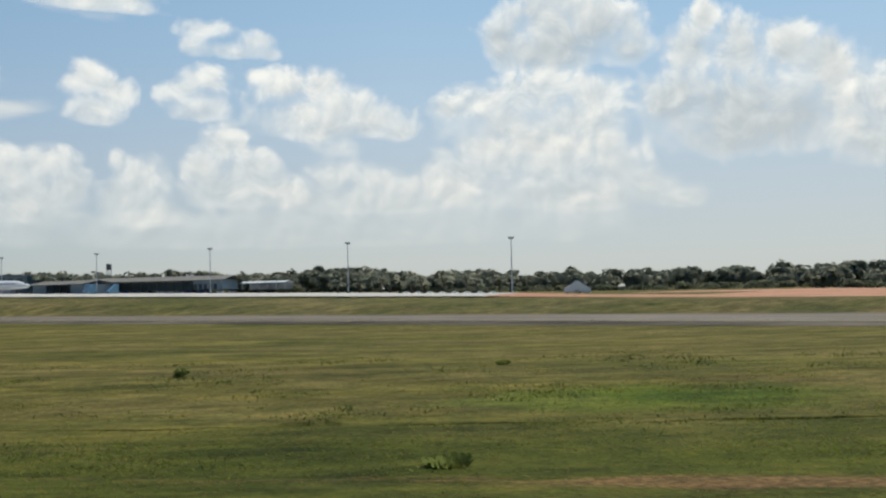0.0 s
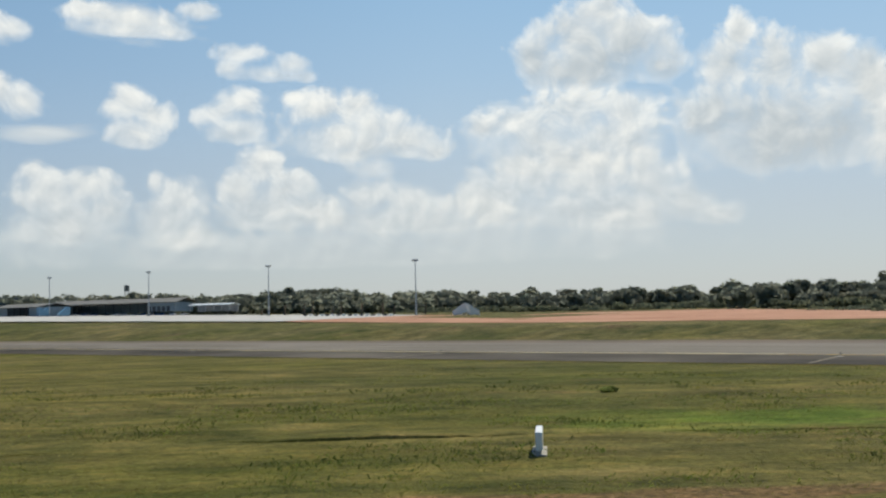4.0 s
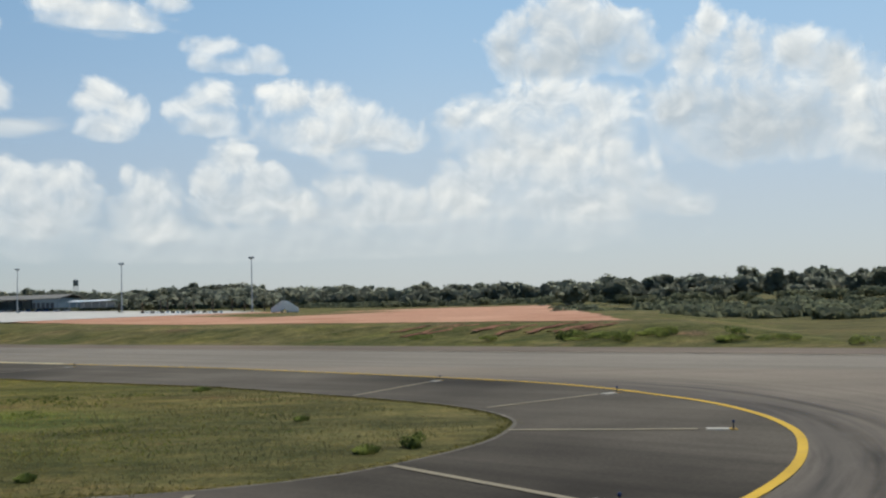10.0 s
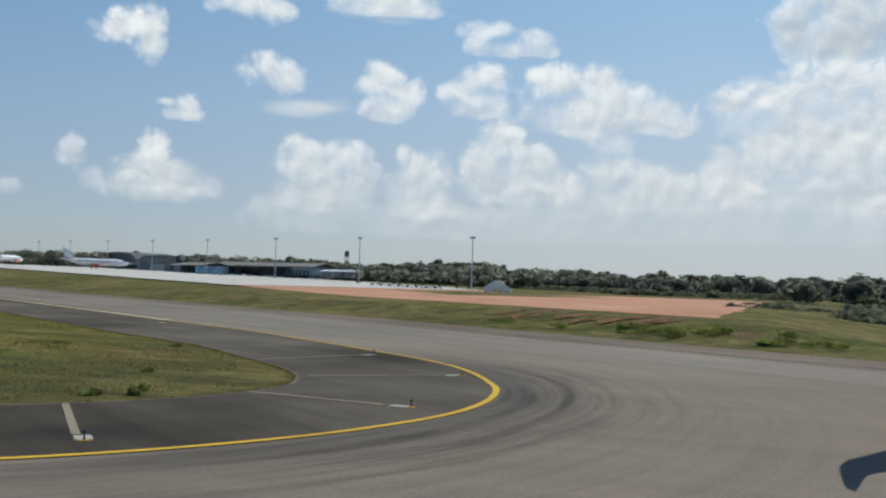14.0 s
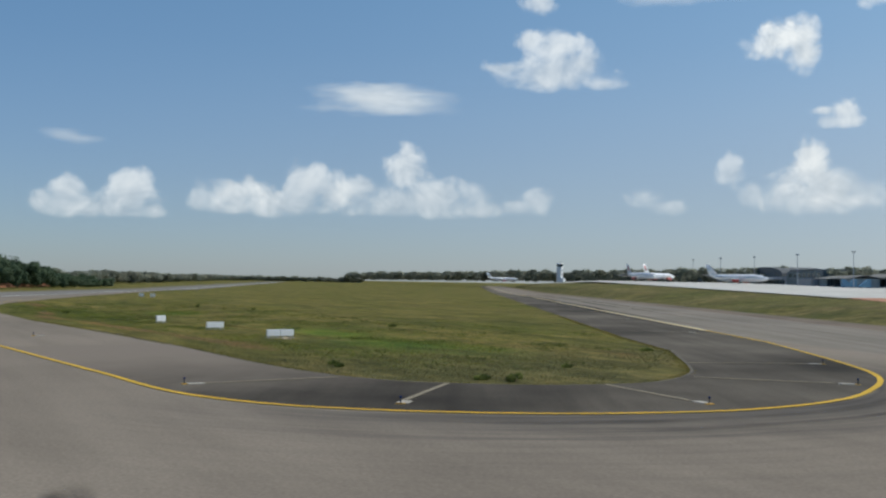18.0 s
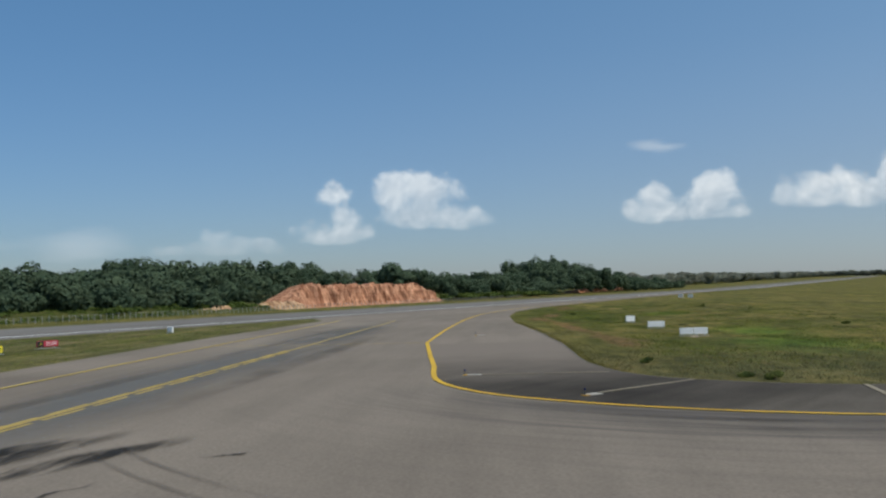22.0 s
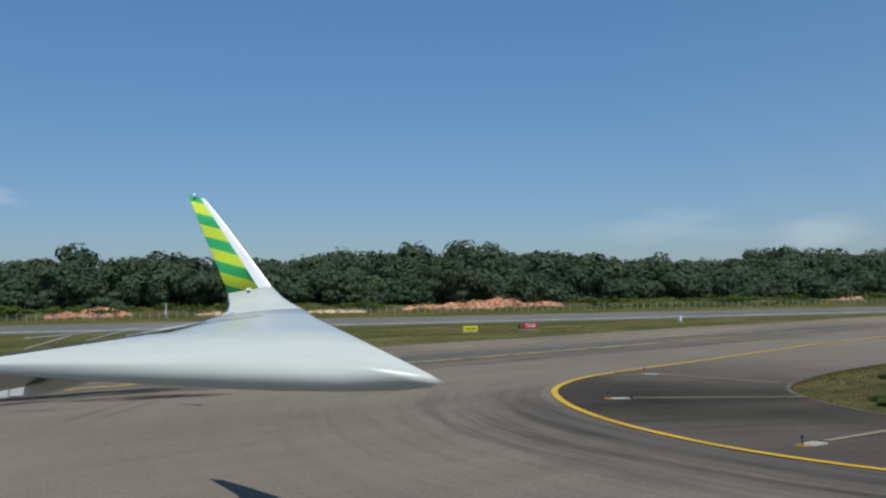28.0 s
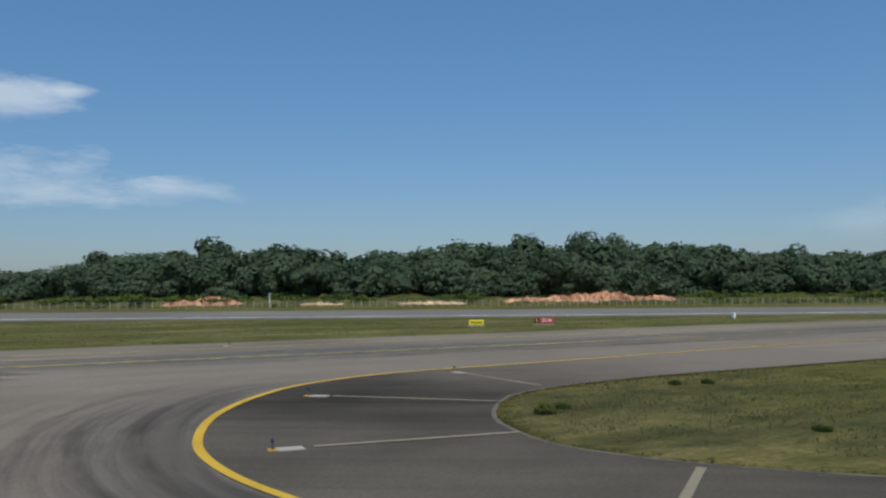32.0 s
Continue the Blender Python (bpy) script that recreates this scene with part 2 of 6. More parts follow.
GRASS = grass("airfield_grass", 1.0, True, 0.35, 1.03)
TARMAC = asphalt("taxiway_asphalt", (0.202, 0.169, 0.133), 0.16, 0.16)
TARMAC_T = asphalt("parallel_taxiway_asphalt", (0.214, 0.187, 0.152), 0.14, 0.32, 146.5, 0.03)
TARMAC_DARK = asphalt("dark_shoulder_asphalt", (0.103, 0.088, 0.069), 0.7, 0.35, 146.5, 0.06)
TARMAC_BROWN = asphalt("brown_shoulder_asphalt", (0.17, 0.135, 0.105), 0.2, 0.3, 146.5, 0.05)
RUNWAY = asphalt("runway_asphalt", (0.172, 0.160, 0.142), 0.15, 0.2)
CONCRETE = plain("apron_concrete", (0.46, 0.44, 0.40), 0.85, 0, 0.15, 0.08)
RED_EARTH = soil("red_earth", (0.34, 0.165, 0.10), (0.52, 0.30, 0.20), 0.05)
ORANGE_EARTH = soil("orange_cut_earth", (0.36, 0.17, 0.095), (0.62, 0.36, 0.22), 0.5, True)
YELLOW = paint("yellow_line_paint", (0.60, 0.38, 0.045))
WHITE_LINE = paint("white_line_paint", (0.72, 0.71, 0.68), 0.2)
TAN_LINE = paint("faded_stripe_paint", (0.27, 0.23, 0.16), 0.6)
PALE = paint("pale_concrete_pad", (0.40, 0.375, 0.32), 0.55)
WHITE = plain("white_painted_metal", (0.80, 0.80, 0.78), 0.35, 0, 0.05)
GREY_METAL = plain("grey_galvanised_metal", (0.42, 0.43, 0.44), 0.45, 0.6, 0.1)
DARK = plain("dark_grey_metal", (0.05, 0.05, 0.055), 0.5, 0, 0.2)
BARK = plain("tree_bark", (0.16, 0.12, 0.085), 0.9, 0, 0.3, 4)


def blades(name, dark, light, through_leaf=0.5):
    m = foliage(name, dark, light)
    nt = m.node_tree
    b = nt.nodes["Principled BSDF"]
    t = nt.nodes.new("ShaderNodeBsdfTranslucent")
    x = node(nt, "MixShader", Fac=through_leaf)
    nt.links.new(b.inputs["Base Color"].links[0].from_socket, t.inputs[0])
    nt.links.new(b.outputs[0], x.inputs[1]), nt.links.new(t.outputs[0], x.inputs[2])
    nt.links.new(x.outputs[0], nt.nodes["Material Output"].inputs[0])
    return m


# forest and far leaves are lightened to stand in for haze
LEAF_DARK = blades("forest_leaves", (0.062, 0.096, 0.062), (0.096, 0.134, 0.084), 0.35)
LEAF_HAZED = blades("haze_lightened_leaves", (0.245, 0.262, 0.228), (0.290, 0.308, 0.260), 0.72)
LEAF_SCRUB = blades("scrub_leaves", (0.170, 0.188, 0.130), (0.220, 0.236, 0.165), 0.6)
LEAF_LIGHT = blades("bush_leaves", (0.060, 0.095, 0.022), (0.115, 0.150, 0.040), 0.4)
BLADE = blades("grass_blades", (0.140, 0.130, 0.038), (0.220, 0.190, 0.066), 0.6)
BLADE_GREEN = blades("lush_grass_blades", (0.105, 0.140, 0.034), (0.180, 0.210, 0.060), 0.6)

# ---- building helpers ----
def link(name, bm, mat, parent=None, label="", smooth=False):
    me = bpy.data.meshes.new(name)
    bm.to_mesh(me)
    bm.free()
    if mat:
        me.materials.append(mat)
    if smooth:
        me.polygons.foreach_set("use_smooth", [True] * len(me.polygons))
    ob = new(name, me)
    if parent:
        ob.parent = parent
    if label:
        tagged(ob, label)
    return ob


def part(name, bm, mat, parent, label="", smooth=False):
    return link(name, bm, mat, parent, label, smooth)


def thing(name, m, label, category, group="", kind=""):
    ob = new(name)
    ob.matrix_world = m
    return tagged(ob, label, category, group, kind)


def box(x0, y0, z0, x1, y1, z1, bevel=0.0, bm=None):
    bm = bm or bmesh.new()
    made = bmesh.ops.create_cube(bm, size=1)["verts"]
    for v in made:
        v.co = Vector(((x0 + x1) / 2 + v.co.x * (x1 - x0), (y0 + y1) / 2 + v.co.y * (y1 - y0), (z0 + z1) / 2 + v.co.z * (z1 - z0)))
    if bevel:
        edges = list({e for v in made for e in v.link_edges})
        bmesh.ops.bevel(bm, geom=edges, offset=bevel, segments=2, affect="EDGES")
    return bm


def rod(p, q, r0, r1=None, n=8, bm=None):
    bm = bm or bmesh.new()
    p, q = Vector(p), Vector(q)
    m = Matrix.Translation((p + q) / 2) @ (q - p).to_track_quat("Z", "Y").to_matrix().to_4x4()
    bmesh.ops.create_cone(bm, cap_ends=True, segments=n, radius1=r0, radius2=r0 if r1 is None else r1, depth=(q - p).length, matrix=m)
    return bm


def rise(x):
    """The land climbs gently far to the west."""
    return 0.006 * max(0.0, -x - 400)


def flat(points, z, bm=None):
    """A filled outline at height z."""
    from mathutils.geometry import tessellate_polygon
    bm = bm or bmesh.new()
    vs = [bm.verts.new((p[0], p[1], z + rise(p[0]))) for p in points]
    for tri in tessellate_polygon([[Vector((p[0], p[1], 0)) for p in points]]):
        f = bm.faces.new([vs[i] for i in tri])
        f.normal_update()
        if f.normal.z < 0:
            f.normal_flip()
    return bm


def ribbon(points, width, z, bm=None, side=0.0):
    """A painted line of that width along points."""
    bm = bm or bmesh.new()
    P = [Vector((p[0], p[1], 0)) for p in points]
    rows = []
    for i, p in enumerate(P):
        d = (P[min(i + 1, len(P) - 1)] - P[max(i - 1, 0)]).normalized()
        n = Vector((-d.y, d.x, 0))
        rows.append([bm.verts.new((p + n * (side + s * width / 2)) + Vector((0, 0, z + rise(p.x)))) for s in (-1, 1)])
    for a, b in zip(rows, rows[1:]):
        bm.faces.new((a[0], b[0], b[1], a[1])).normal_update()
    for f in bm.faces:
        if f.normal.z < 0:
            f.normal_flip()
    return bm


def smooth_line(points, n=8, closed=False):
    """A Catmull-Rom curve through points."""
    P = [Vector((*p, 0)[:3]) for p in points]
    out = []
    for i in range(len(P) - 1):
        a, b, c, d = P[max(i - 1, 0)], P[i], P[i + 1], P[min(i + 2, len(P) - 1)]
        for k in range(n):
            t = k / n
            out.append(0.5 * ((2 * b) + (c - a) * t + (2 * a - 5 * b + 4 * c - d) * t * t + (3 * b - a - 3 * c + d) * t ** 3))
    return out + [P[-1]]


def quads(name, centres, us, vs, mat, parent=None):
    """One mesh of many loose four-sided leaves: centre, half axes u and v each."""
    c, u, v = (np.asarray(a, float) for a in (centres, us, vs))
    n = len(c)
    co = np.stack([c - u - v, c + u - v, c + u + v, c - u + v], 1).reshape(-1, 3)
    me = bpy.data.meshes.new(name)
    me.vertices.add(4 * n)
    me.vertices.foreach_set("co", co.ravel())
    me.loops.add(4 * n)
    me.loops.foreach_set("vertex_index", np.arange(4 * n, dtype=np.int32))
    me.polygons.add(n)
    me.polygons.foreach_set("loop_start", np.arange(0, 4 * n, 4, dtype=np.int32))
    me.update(calc_edges=True)
    me.materials.append(mat)
    ob = new(name, me)
    if parent:
        ob.parent = parent
    return ob


def leaf_cloud(rng, centre, radii, n, size):
    """Leaf clumps over a lumpy ellipsoid crown: centres and half axes."""
    d = rng.normal(size=(n, 3))
    d /= np.linalg.norm(d, axis=1)[:, None]
    lumps = rng.normal(size=(7, 3))
    lumps /= np.linalg.norm(lumps, axis=1)[:, None]
    lift = np.clip((d @ lumps.T), 0, 1) ** 4
    r = (0.62 + 0.42 * lift.max(1)) * rng.uniform(0.72, 1.05, n) ** 0.6
    c = np.asarray(centre) + d * r[:, None] * np.asarray(radii)
    face = d + 0.28 * rng.normal(size=(n, 3)) + np.array((0, 0, 0.35))
    face /= np.linalg.norm(face, axis=1)[:, None] + 1e-9
    u = np.cross(face, rng.normal(size=(n, 3)))
    u /= np.linalg.norm(u, axis=1)[:, None] + 1e-9
    w = np.cross(face, u)
    s = size * rng.uniform(0.6, 1.3, n)[:, None]
    return c, u * s, w * s * 0.75

# ---- plan of the airfield ----
def along_t(s, m):
    """A point of the parallel taxiway: s along it, m across, from its inner yellow edge line."""
    return (94.5 - 0.834 * s + 0.552 * m, 64.6 + 0.552 * s + 0.834 * m)


def along_r(s, m):
    """A point of the runway: s along it, m across, from its white edge line."""
    return (60 - 0.908 * s + 0.419 * m, -51.2 + 0.419 * s + 0.908 * m)


def plateau(x):
    """Height of the raised apron ground, which climbs towards the terminal."""
    return 1.7 + 0.018 * min(max(60 - x, 0), 420)


def zed(x, y):
    """Height of the ground beyond the parallel taxiway, lower towards it in the west."""
    m = (x - 94.5) * 0.552 + (y - 64.6) * 0.834
    f = float(np.interp(m, (38, 41.5, 56, 66), (0.52, 0.55, 0.80, 1.0)))
    w = min(max((60 - x) / 60, 0), 1)
    return plateau(x) * (1 - (1 - f) * w)


def sink(x, y):
    """How deep the island's shallow hollow lies below the asphalt."""
    off = y - np.interp(x, (-130, -80, -40, -12, 14, 36, 60, 84, 100), (54, 36, 22.5, 16.6, 15.2, 15.6, 17.4, 18.7, 19))
    deep = np.interp(x, (-110, -60, 35, 56, 72, 84, 97), (0, 0.40, 0.50, 0.30, 0.30, 0.14, 0))
    return -deep * np.interp(off, (1.5, 4, 8, 10, 19, 24, 32), (0, 0.15, 0.85, 1, 1, 0.6, 0))


# grass, one sheet to the horizon
bm = bmesh.new()
edges_x = [-4500, -2500, -1400, -800, -400, -200] + [-112 + 4 * k for k in range(54)] + [200, 330, 600, 1200, 2500, 4500]
edges_y = [-4500, -2500, -1200, -600, -300, -150, -60, 0] + [14 + 1.5 * k for k in range(54)] + [150, 300, 600, 1200, 2500, 4500]
grid = [[bm.verts.new((x, y, sink(x, y) if abs(x) < 450 and abs(y) < 420 else 0.006 * max(0, -x - 400))) for x in edges_x] for y in edges_y]
for a, b in zip(grid, grid[1:]):
    for i in range(len(a) - 1):
        bm.faces.new((a[i], a[i + 1], b[i + 1], b[i])).smooth = True
tagged(link("ground", bm, GRASS), "mown airfield grass with bare earth patches", "ground", kind="structure")

ISLAND_TIP = [(98.8, 49.1), (109.0, 40.2), (112.6, 36.2), (114.4, 32.4), (114.3, 29.2), (112.7, 25.3), (108.3, 20.9), (100.0, 19.0)]
tip = smooth_line(ISLAND_TIP, 6)
border_south = [along_r(420, 4), (-130, 54), (-80, 36), (-40, 22.5), (-12, 16.6), (14, 15.2), (36, 15.6), (60, 17.4), (84, 18.7)]
border = border_south + [(p.x, p.y) for p in reversed(tip)] + [along_t(4, -11.2), along_t(60, -11.2), along_t(593, -11.2), along_t(1400, -11.2)]
south = [(160, -17.5), (110, -16.4), (60, -15.6), (30, -13.8), (14, -13.2), (3, -16.8), along_r(75, 4)]
taxi = border + [along_t(1400, 24), along_t(593, 24), along_t(300, 24), along_t(-150, 24), (262, -22), (235, -60)] + south
tagged(link("taxiway", flat(taxi, 0.020), TARMAC), "brown-grey asphalt taxiways with worn rubber marks", "taxiway", kind="structure")
tagged(link("runway", flat([along_r(-900, -28), along_r(-900, 6), along_r(509, 6), along_r(1700, 6), along_r(1700, -28), along_r(494, -28)], 0.010), RUNWAY),
       "grey asphalt runway with a white edge line", "runway", kind="structure")
tagged(link("taxiway_far_shoulder", flat([along_t(1400, 20.8), along_t(593, 20.8), along_t(-120, 20.8), along_t(-120, 27.5), along_t(593, 27.5), along_t(1400, 27.5)], 0.030), TARMAC_BROWN),
       "brown paved shoulder of the parallel taxiway", "pavement", kind="structure")
tagged(link("taxiway_lane", flat([along_t(1400, 0.4), along_t(593, 0.4), along_t(5, 0.4), along_t(-12, 4), along_t(-60, 12), along_t(-95, 20.4), along_t(593, 20.4), along_t(1400, 20.4)], 0.026), TARMAC_T),
       "pale worn asphalt lane of the parallel taxiway", "taxiway", kind="structure")

verge = [p for p in reversed(south)] + [(200, -30), along_r(-170, 5), along_r(74, 5)]
tagged(link("verge", flat(verge, 0.008), grass("verge_grass", 1.0, False, 0.25, 1.10, 0.60, (0.92, 0.94, 1.25))), "mown grass strip between taxiway and runway", "grass", kind="structure")

LOOP = [(94.5, 64.6), (110.4, 51.6), (117.6, 44.6), (121.7, 37.4), (123.1, 32.6), (123.2, 28.0), (122.2, 24.0), (120.4, 20.1), (117.6, 16.2),
        (114.2, 13.2), (109.0, 11.15), (101.0, 10.4)]
loop = smooth_line(LOOP, 8)
inner = [along_t(1400, 0.0), along_t(593, 0.0), along_t(60, 0.0)] + [(p.x, p.y) for p in loop]
dark = inner + [(80.5, 8.2), (80.5, 18.8), (100.0, 19.0)] + [(p.x, p.y) for p in reversed(tip)] + [along_t(4, -11.2), along_t(60, -11.2), along_t(593, -11.2), along_t(1400, -11.2)]
nt = TARMAC_DARK.node_tree
b = nt.nodes["Principled BSDF"]
old = b.inputs["Base Color"].links[0].from_socket
sx = nt.nodes.new("ShaderNodeSeparateXYZ")
nt.links.new(coords(nt), sx.inputs[0])
mr = node(nt, "MapRange", **{"From Min": 90.0, "From Max": 121.0})
nt.links.new(sx.outputs[0], mr.inputs[0])
wob = nt.nodes.new("ShaderNodeMath")
wob.operation = "MULTIPLY_ADD"
wob.inputs[1].default_value = 0.5
nt.links.new(fbm(nt, coords(nt), 0.16, 5, 0.65), wob.inputs[0])
nt.links.new(mr.outputs[0], wob.inputs[2])
# the shoulder is newer and darker from the island's tip on
sy = nt.nodes.new("ShaderNodeMath")
sy.operation = "GREATER_THAN"
sy.inputs[1].default_value = 40.0
nt.links.new(sx.outputs[1], sy.inputs[0])
mx = nt.nodes.new("ShaderNodeMath")
mx.operation = "MAXIMUM"
nt.links.new(wob.outputs[0], mx.inputs[0]), nt.links.new(sy.outputs[0], mx.inputs[1])
nt.links.new(mix(nt, ramp(nt, mx.outputs[0], (0.30, (0, 0, 0)), (0.95, (1, 1, 1))), (0.182, 0.151, 0.121), old), b.inputs["Base Color"])
tagged(link("dark_shoulder", flat(dark, 0.034), TARMAC_DARK), "dark asphalt shoulder round the grass island", "pavement", kind="structure")

# pale rim between grass and asphalt
rim = smooth_line([(60, 17.5), (84, 18.7)] + [(p.x, p.y) for p in reversed(tip)][::6] + [(98.8, 49.1), along_t(4, -11.2)], 4)
tagged(link("island_rim", ribbon([(p.x, p.y) for p in rim], 0.16, 0.042), plain("dusty_rim_concrete", (0.13, 0.115, 0.092), 0.9, 0, 0.35, 0.8)), "pale weathered rim of the grass island", "kerb", kind="structure")


def marking(name, bm, mat, label):
    return tagged(link(name, bm, mat), label, "road marking", kind="structure")


edge = [along_t(20, 0)] + [(p.x, p.y) for p in loop] + [(92, 9.45), (78.2, 8.1)]
marking("yellow_edge_line", ribbon(edge, 0.28, 0.050), YELLOW, "bright yellow taxiway edge line curving round the island")
marking("parallel_taxiway_line", ribbon([along_t(1400, 0), along_t(593, 0), along_t(300, 0), along_t(60, 0), along_t(20, 0)], 0.62, 0.051), paint("pale_yellow_paint", (0.62, 0.51, 0.28), 0.2), "pale worn yellow edge line of the parallel taxiway")
lead = smooth_line([(78.2, 8.1), (55.5, 8.2), (32, 8.8), (12, 9.8), (-7, 12.0), (-39.2, 18.6), (-58, 26), (-80, 34)], 6)
marking("yellow_lead_line", ribbon(lead, 0.30, 0.050), YELLOW, "yellow edge line leading off towards the runway")
marking("yellow_south_line", ribbon([(17, -9.9), (60, -10.2), (98, -10.6), (130, -10.4), (165, -11)], 0.32, 0.050), paint("faded_yellow_paint", (0.52, 0.38, 0.10), 0.5), "faded yellow taxiway edge line")
marking("yellow_far_line", ribbon([along_t(1400, 20.2), along_t(593, 20.2), along_t(200, 20.2), along_t(-60, 20.2)], 0.34, 0.050), TAN_LINE, "faded yellow line along the parallel taxiway")
bm = ribbon([(22, -1.0), (50, -1.3), (80, -1.7)], 0.26, 0.050)
ribbon([(80, -1.7), (104, -2.4), (140, -3.0)], 0.26, 0.050, bm)
for k in range(13):
    # dashes on both sides announce the runway
    for side in (-0.30, 0.30):
        x0 = 84 + k * 4 + (1.6 if side > 0 else 0)
        ribbon([(x, -1.75 - 0.0215 * (x - 82) + side) for x in (x0, x0 + 1.6, x0 + 3.2)], 0.20, 0.050, bm)
marking("yellow_centre_line", bm, paint("worn_yellow_paint", (0.46, 0.33, 0.09), 0.8), "worn yellow taxiway centre line flanked by dashes")
marking("yellow_hold_line", ribbon([(78.2, 8.0), (76.4, -10)], 0.24, 0.054), paint("thin_yellow_paint", (0.40, 0.29, 0.09), 0.6), "thin yellow line across the taxiway")
marking("runway_edge_line", ribbon([along_r(-900, 0), along_r(0, 0), along_r(506, 0), along_r(1700, 0)], 0.9, 0.022), WHITE_LINE, "white runway edge line")

# shoulder stripes with an edge light on a concrete pad each
LAMP_BLUE, nt, b_ = material("blue_light_glass", 0.1)
b_.inputs["Base Color"].default_value = (0.012, 0.025, 0.10, 1)
ORANGE_PAINT = paint("orange_pad_paint", (0.46, 0.28, 0.05), 0.5)


def edge_light(x, y, to):
    turn = math.degrees(math.atan2(to[1] - y, to[0] - x))
    far = math.hypot(to[0] - x, to[1] - y)
    e = thing("taxiway_edge_light", pose(x, y, 0.0, 0, 0, turn), "small blue taxiway light on a pale concrete pad", "light", "lights round the taxiway")
    part("pad", box(-0.1, -0.25, 0.0, 0.62, 0.23, 0.06, 0.02), PALE, e)
    part("painted_end", box(-0.34, -0.18, 0.0, -0.1, 0.18, 0.06, 0.02), ORANGE_PAINT, e, "yellow-painted end of the pad")
    stem = part("stem", rod((-0.22, 0, 0.05), (-0.22, 0, 0.24), 0.026), DARK, e)
    bm = bmesh.new()
    bmesh.ops.create_icosphere(bm, subdivisions=2, radius=0.05, matrix=Matrix.Translation((-0.22, 0, 0.28)))
    part("lens", bm, LAMP_BLUE, stem, "blue glass lens", True)
    tagged(link("shoulder_stripe", ribbon([(x + (to[0] - x) * 0.9 / far, y + (to[1] - y) * 0.64 / far), to], 0.24, 0.056), TAN_LINE),
           "faded tan stripe across the dark shoulder", "road marking", "stripes across the shoulder", "structure")


for x, y, to in ((106.6, 12.6, (106.6, 19.6)), (116.1, 17.7, (111.0, 22.9)), (121.2, 28.1, (114.3, 29.1)), (119.3, 40.0, (113.6, 35.6)), (111.0, 48.9, (107.3, 41.9))):
    edge_light(x, y, to)
for s in (15.3, 53, 91, 129, 167, 205):
    edge_light(*along_t(s, -2.2), along_t(s, -10.8))
edge_light(68, 12.0, (68, 18.6))
edge_light(110.4, -12.2, (110.4, -15.5))

# rubber marks and the oil streak on the turn
def stain(name, colour, strength, size, stretch, lo, hi):
    """A soft-edged stain: thin at its sides, broken along its length."""
    m, nt, b = material(name, 0.85)
    b.inputs["Base Color"].default_value = (*colour, 1)
    uv = nt.nodes.new("ShaderNodeTexCoord")
    sep = nt.nodes.new("ShaderNodeSeparateXYZ")
    nt.links.new(uv.outputs["UV"], sep.inputs[0])
    side = ramp(nt, sep.outputs[1], (0.0, (0, 0, 0)), (0.35, (1, 1, 1)), (0.65, (1, 1, 1)), (1.0, (0, 0, 0)))
    ends = ramp(nt, sep.outputs[0], (0.0, (0, 0, 0)), (0.3, (1, 1, 1)), (0.7, (1, 1, 1)), (1.0, (0, 0, 0)))
    a = ramp(nt, fbm(nt, coords(nt), size, 5, 0.65, stretch), (lo, (0, 0, 0)), (hi, (strength, strength, strength)))
    nt.links.new(mix(nt, 1.0, mix(nt, 1.0, a, side, "MULTIPLY"), ends, "MULTIPLY"), b.inputs["Alpha"])
    return m


GREY_WEAR = stain("polished_lane", (0.150, 0.150, 0.142), 0.62, 0.10, (0.3, 1, 1), 0.25, 0.60)
RUBBER = stain("rubber_marks", (0.055, 0.050, 0.045), 0.34, 0.22, None, 0.30, 0.68)
STREAKS = stain("dark_streaks", (0.052, 0.046, 0.039), 0.95, 0.06, None, 0.24, 0.52)
OIL = stain("oil_stain", (0.026, 0.025, 0.023), 0.86, 0.55, (0.30, 1.9, 1), 0.34, 0.54)

# worn arcs where wheels turn round the island
nt = TARMAC.node_tree
b = nt.nodes["Principled BSDF"]
old = b.inputs["Base Color"].links[0].from_socket
mp = node(nt, "Mapping", Location=(-102.5, -29.5, 0))
nt.links.new(coords(nt), mp.inputs["Vector"])
sx = nt.nodes.new("ShaderNodeSeparateXYZ")
nt.links.new(mp.outputs[0], sx.inputs[0])


def calc2(kind, a, b=0.0, c=0.0):
    n = nt.nodes.new("ShaderNodeMath")
    n.operation = kind
    for slot, value in zip(n.inputs, (a, b, c)):
        if isinstance(value, (int, float)):
            slot.default_value = value
        else:
            nt.links.new(value, slot)
    return n.outputs[0]


X, Y = sx.outputs[0], sx.outputs[1]
drift = calc2("MULTIPLY", calc2("SUBTRACT", fbm(nt, mp.outputs[0], 0.03, 2), 0.5), 3.0)
ring = calc2("ADD", calc2("SQRT", calc2("ADD", calc2("MULTIPLY", X, X), calc2("MULTIPLY", Y, Y))), drift)
turn = calc2("ARCTAN2", Y, X)
cv = nt.nodes.new("ShaderNodeCombineXYZ")
nt.links.new(calc2("MULTIPLY", ring, 1.7), cv.inputs[0]), nt.links.new(calc2("MULTIPLY", turn, 2.2), cv.inputs[1])
lines = ramp(nt, fbm(nt, cv.outputs[0], 1.0, 5, 0.62), (0.44, (0, 0, 0)), (0.66, (1, 1, 1)))
zone = ramp(nt, calc2("MULTIPLY", ring, 0.02), (0.395, (0, 0, 0)), (0.42, (1, 1, 1)), (0.48, (0.80, 0.80, 0.80)), (0.55, (0.28, 0.28, 0.28)), (0.68, (0.07, 0.07, 0.07)))
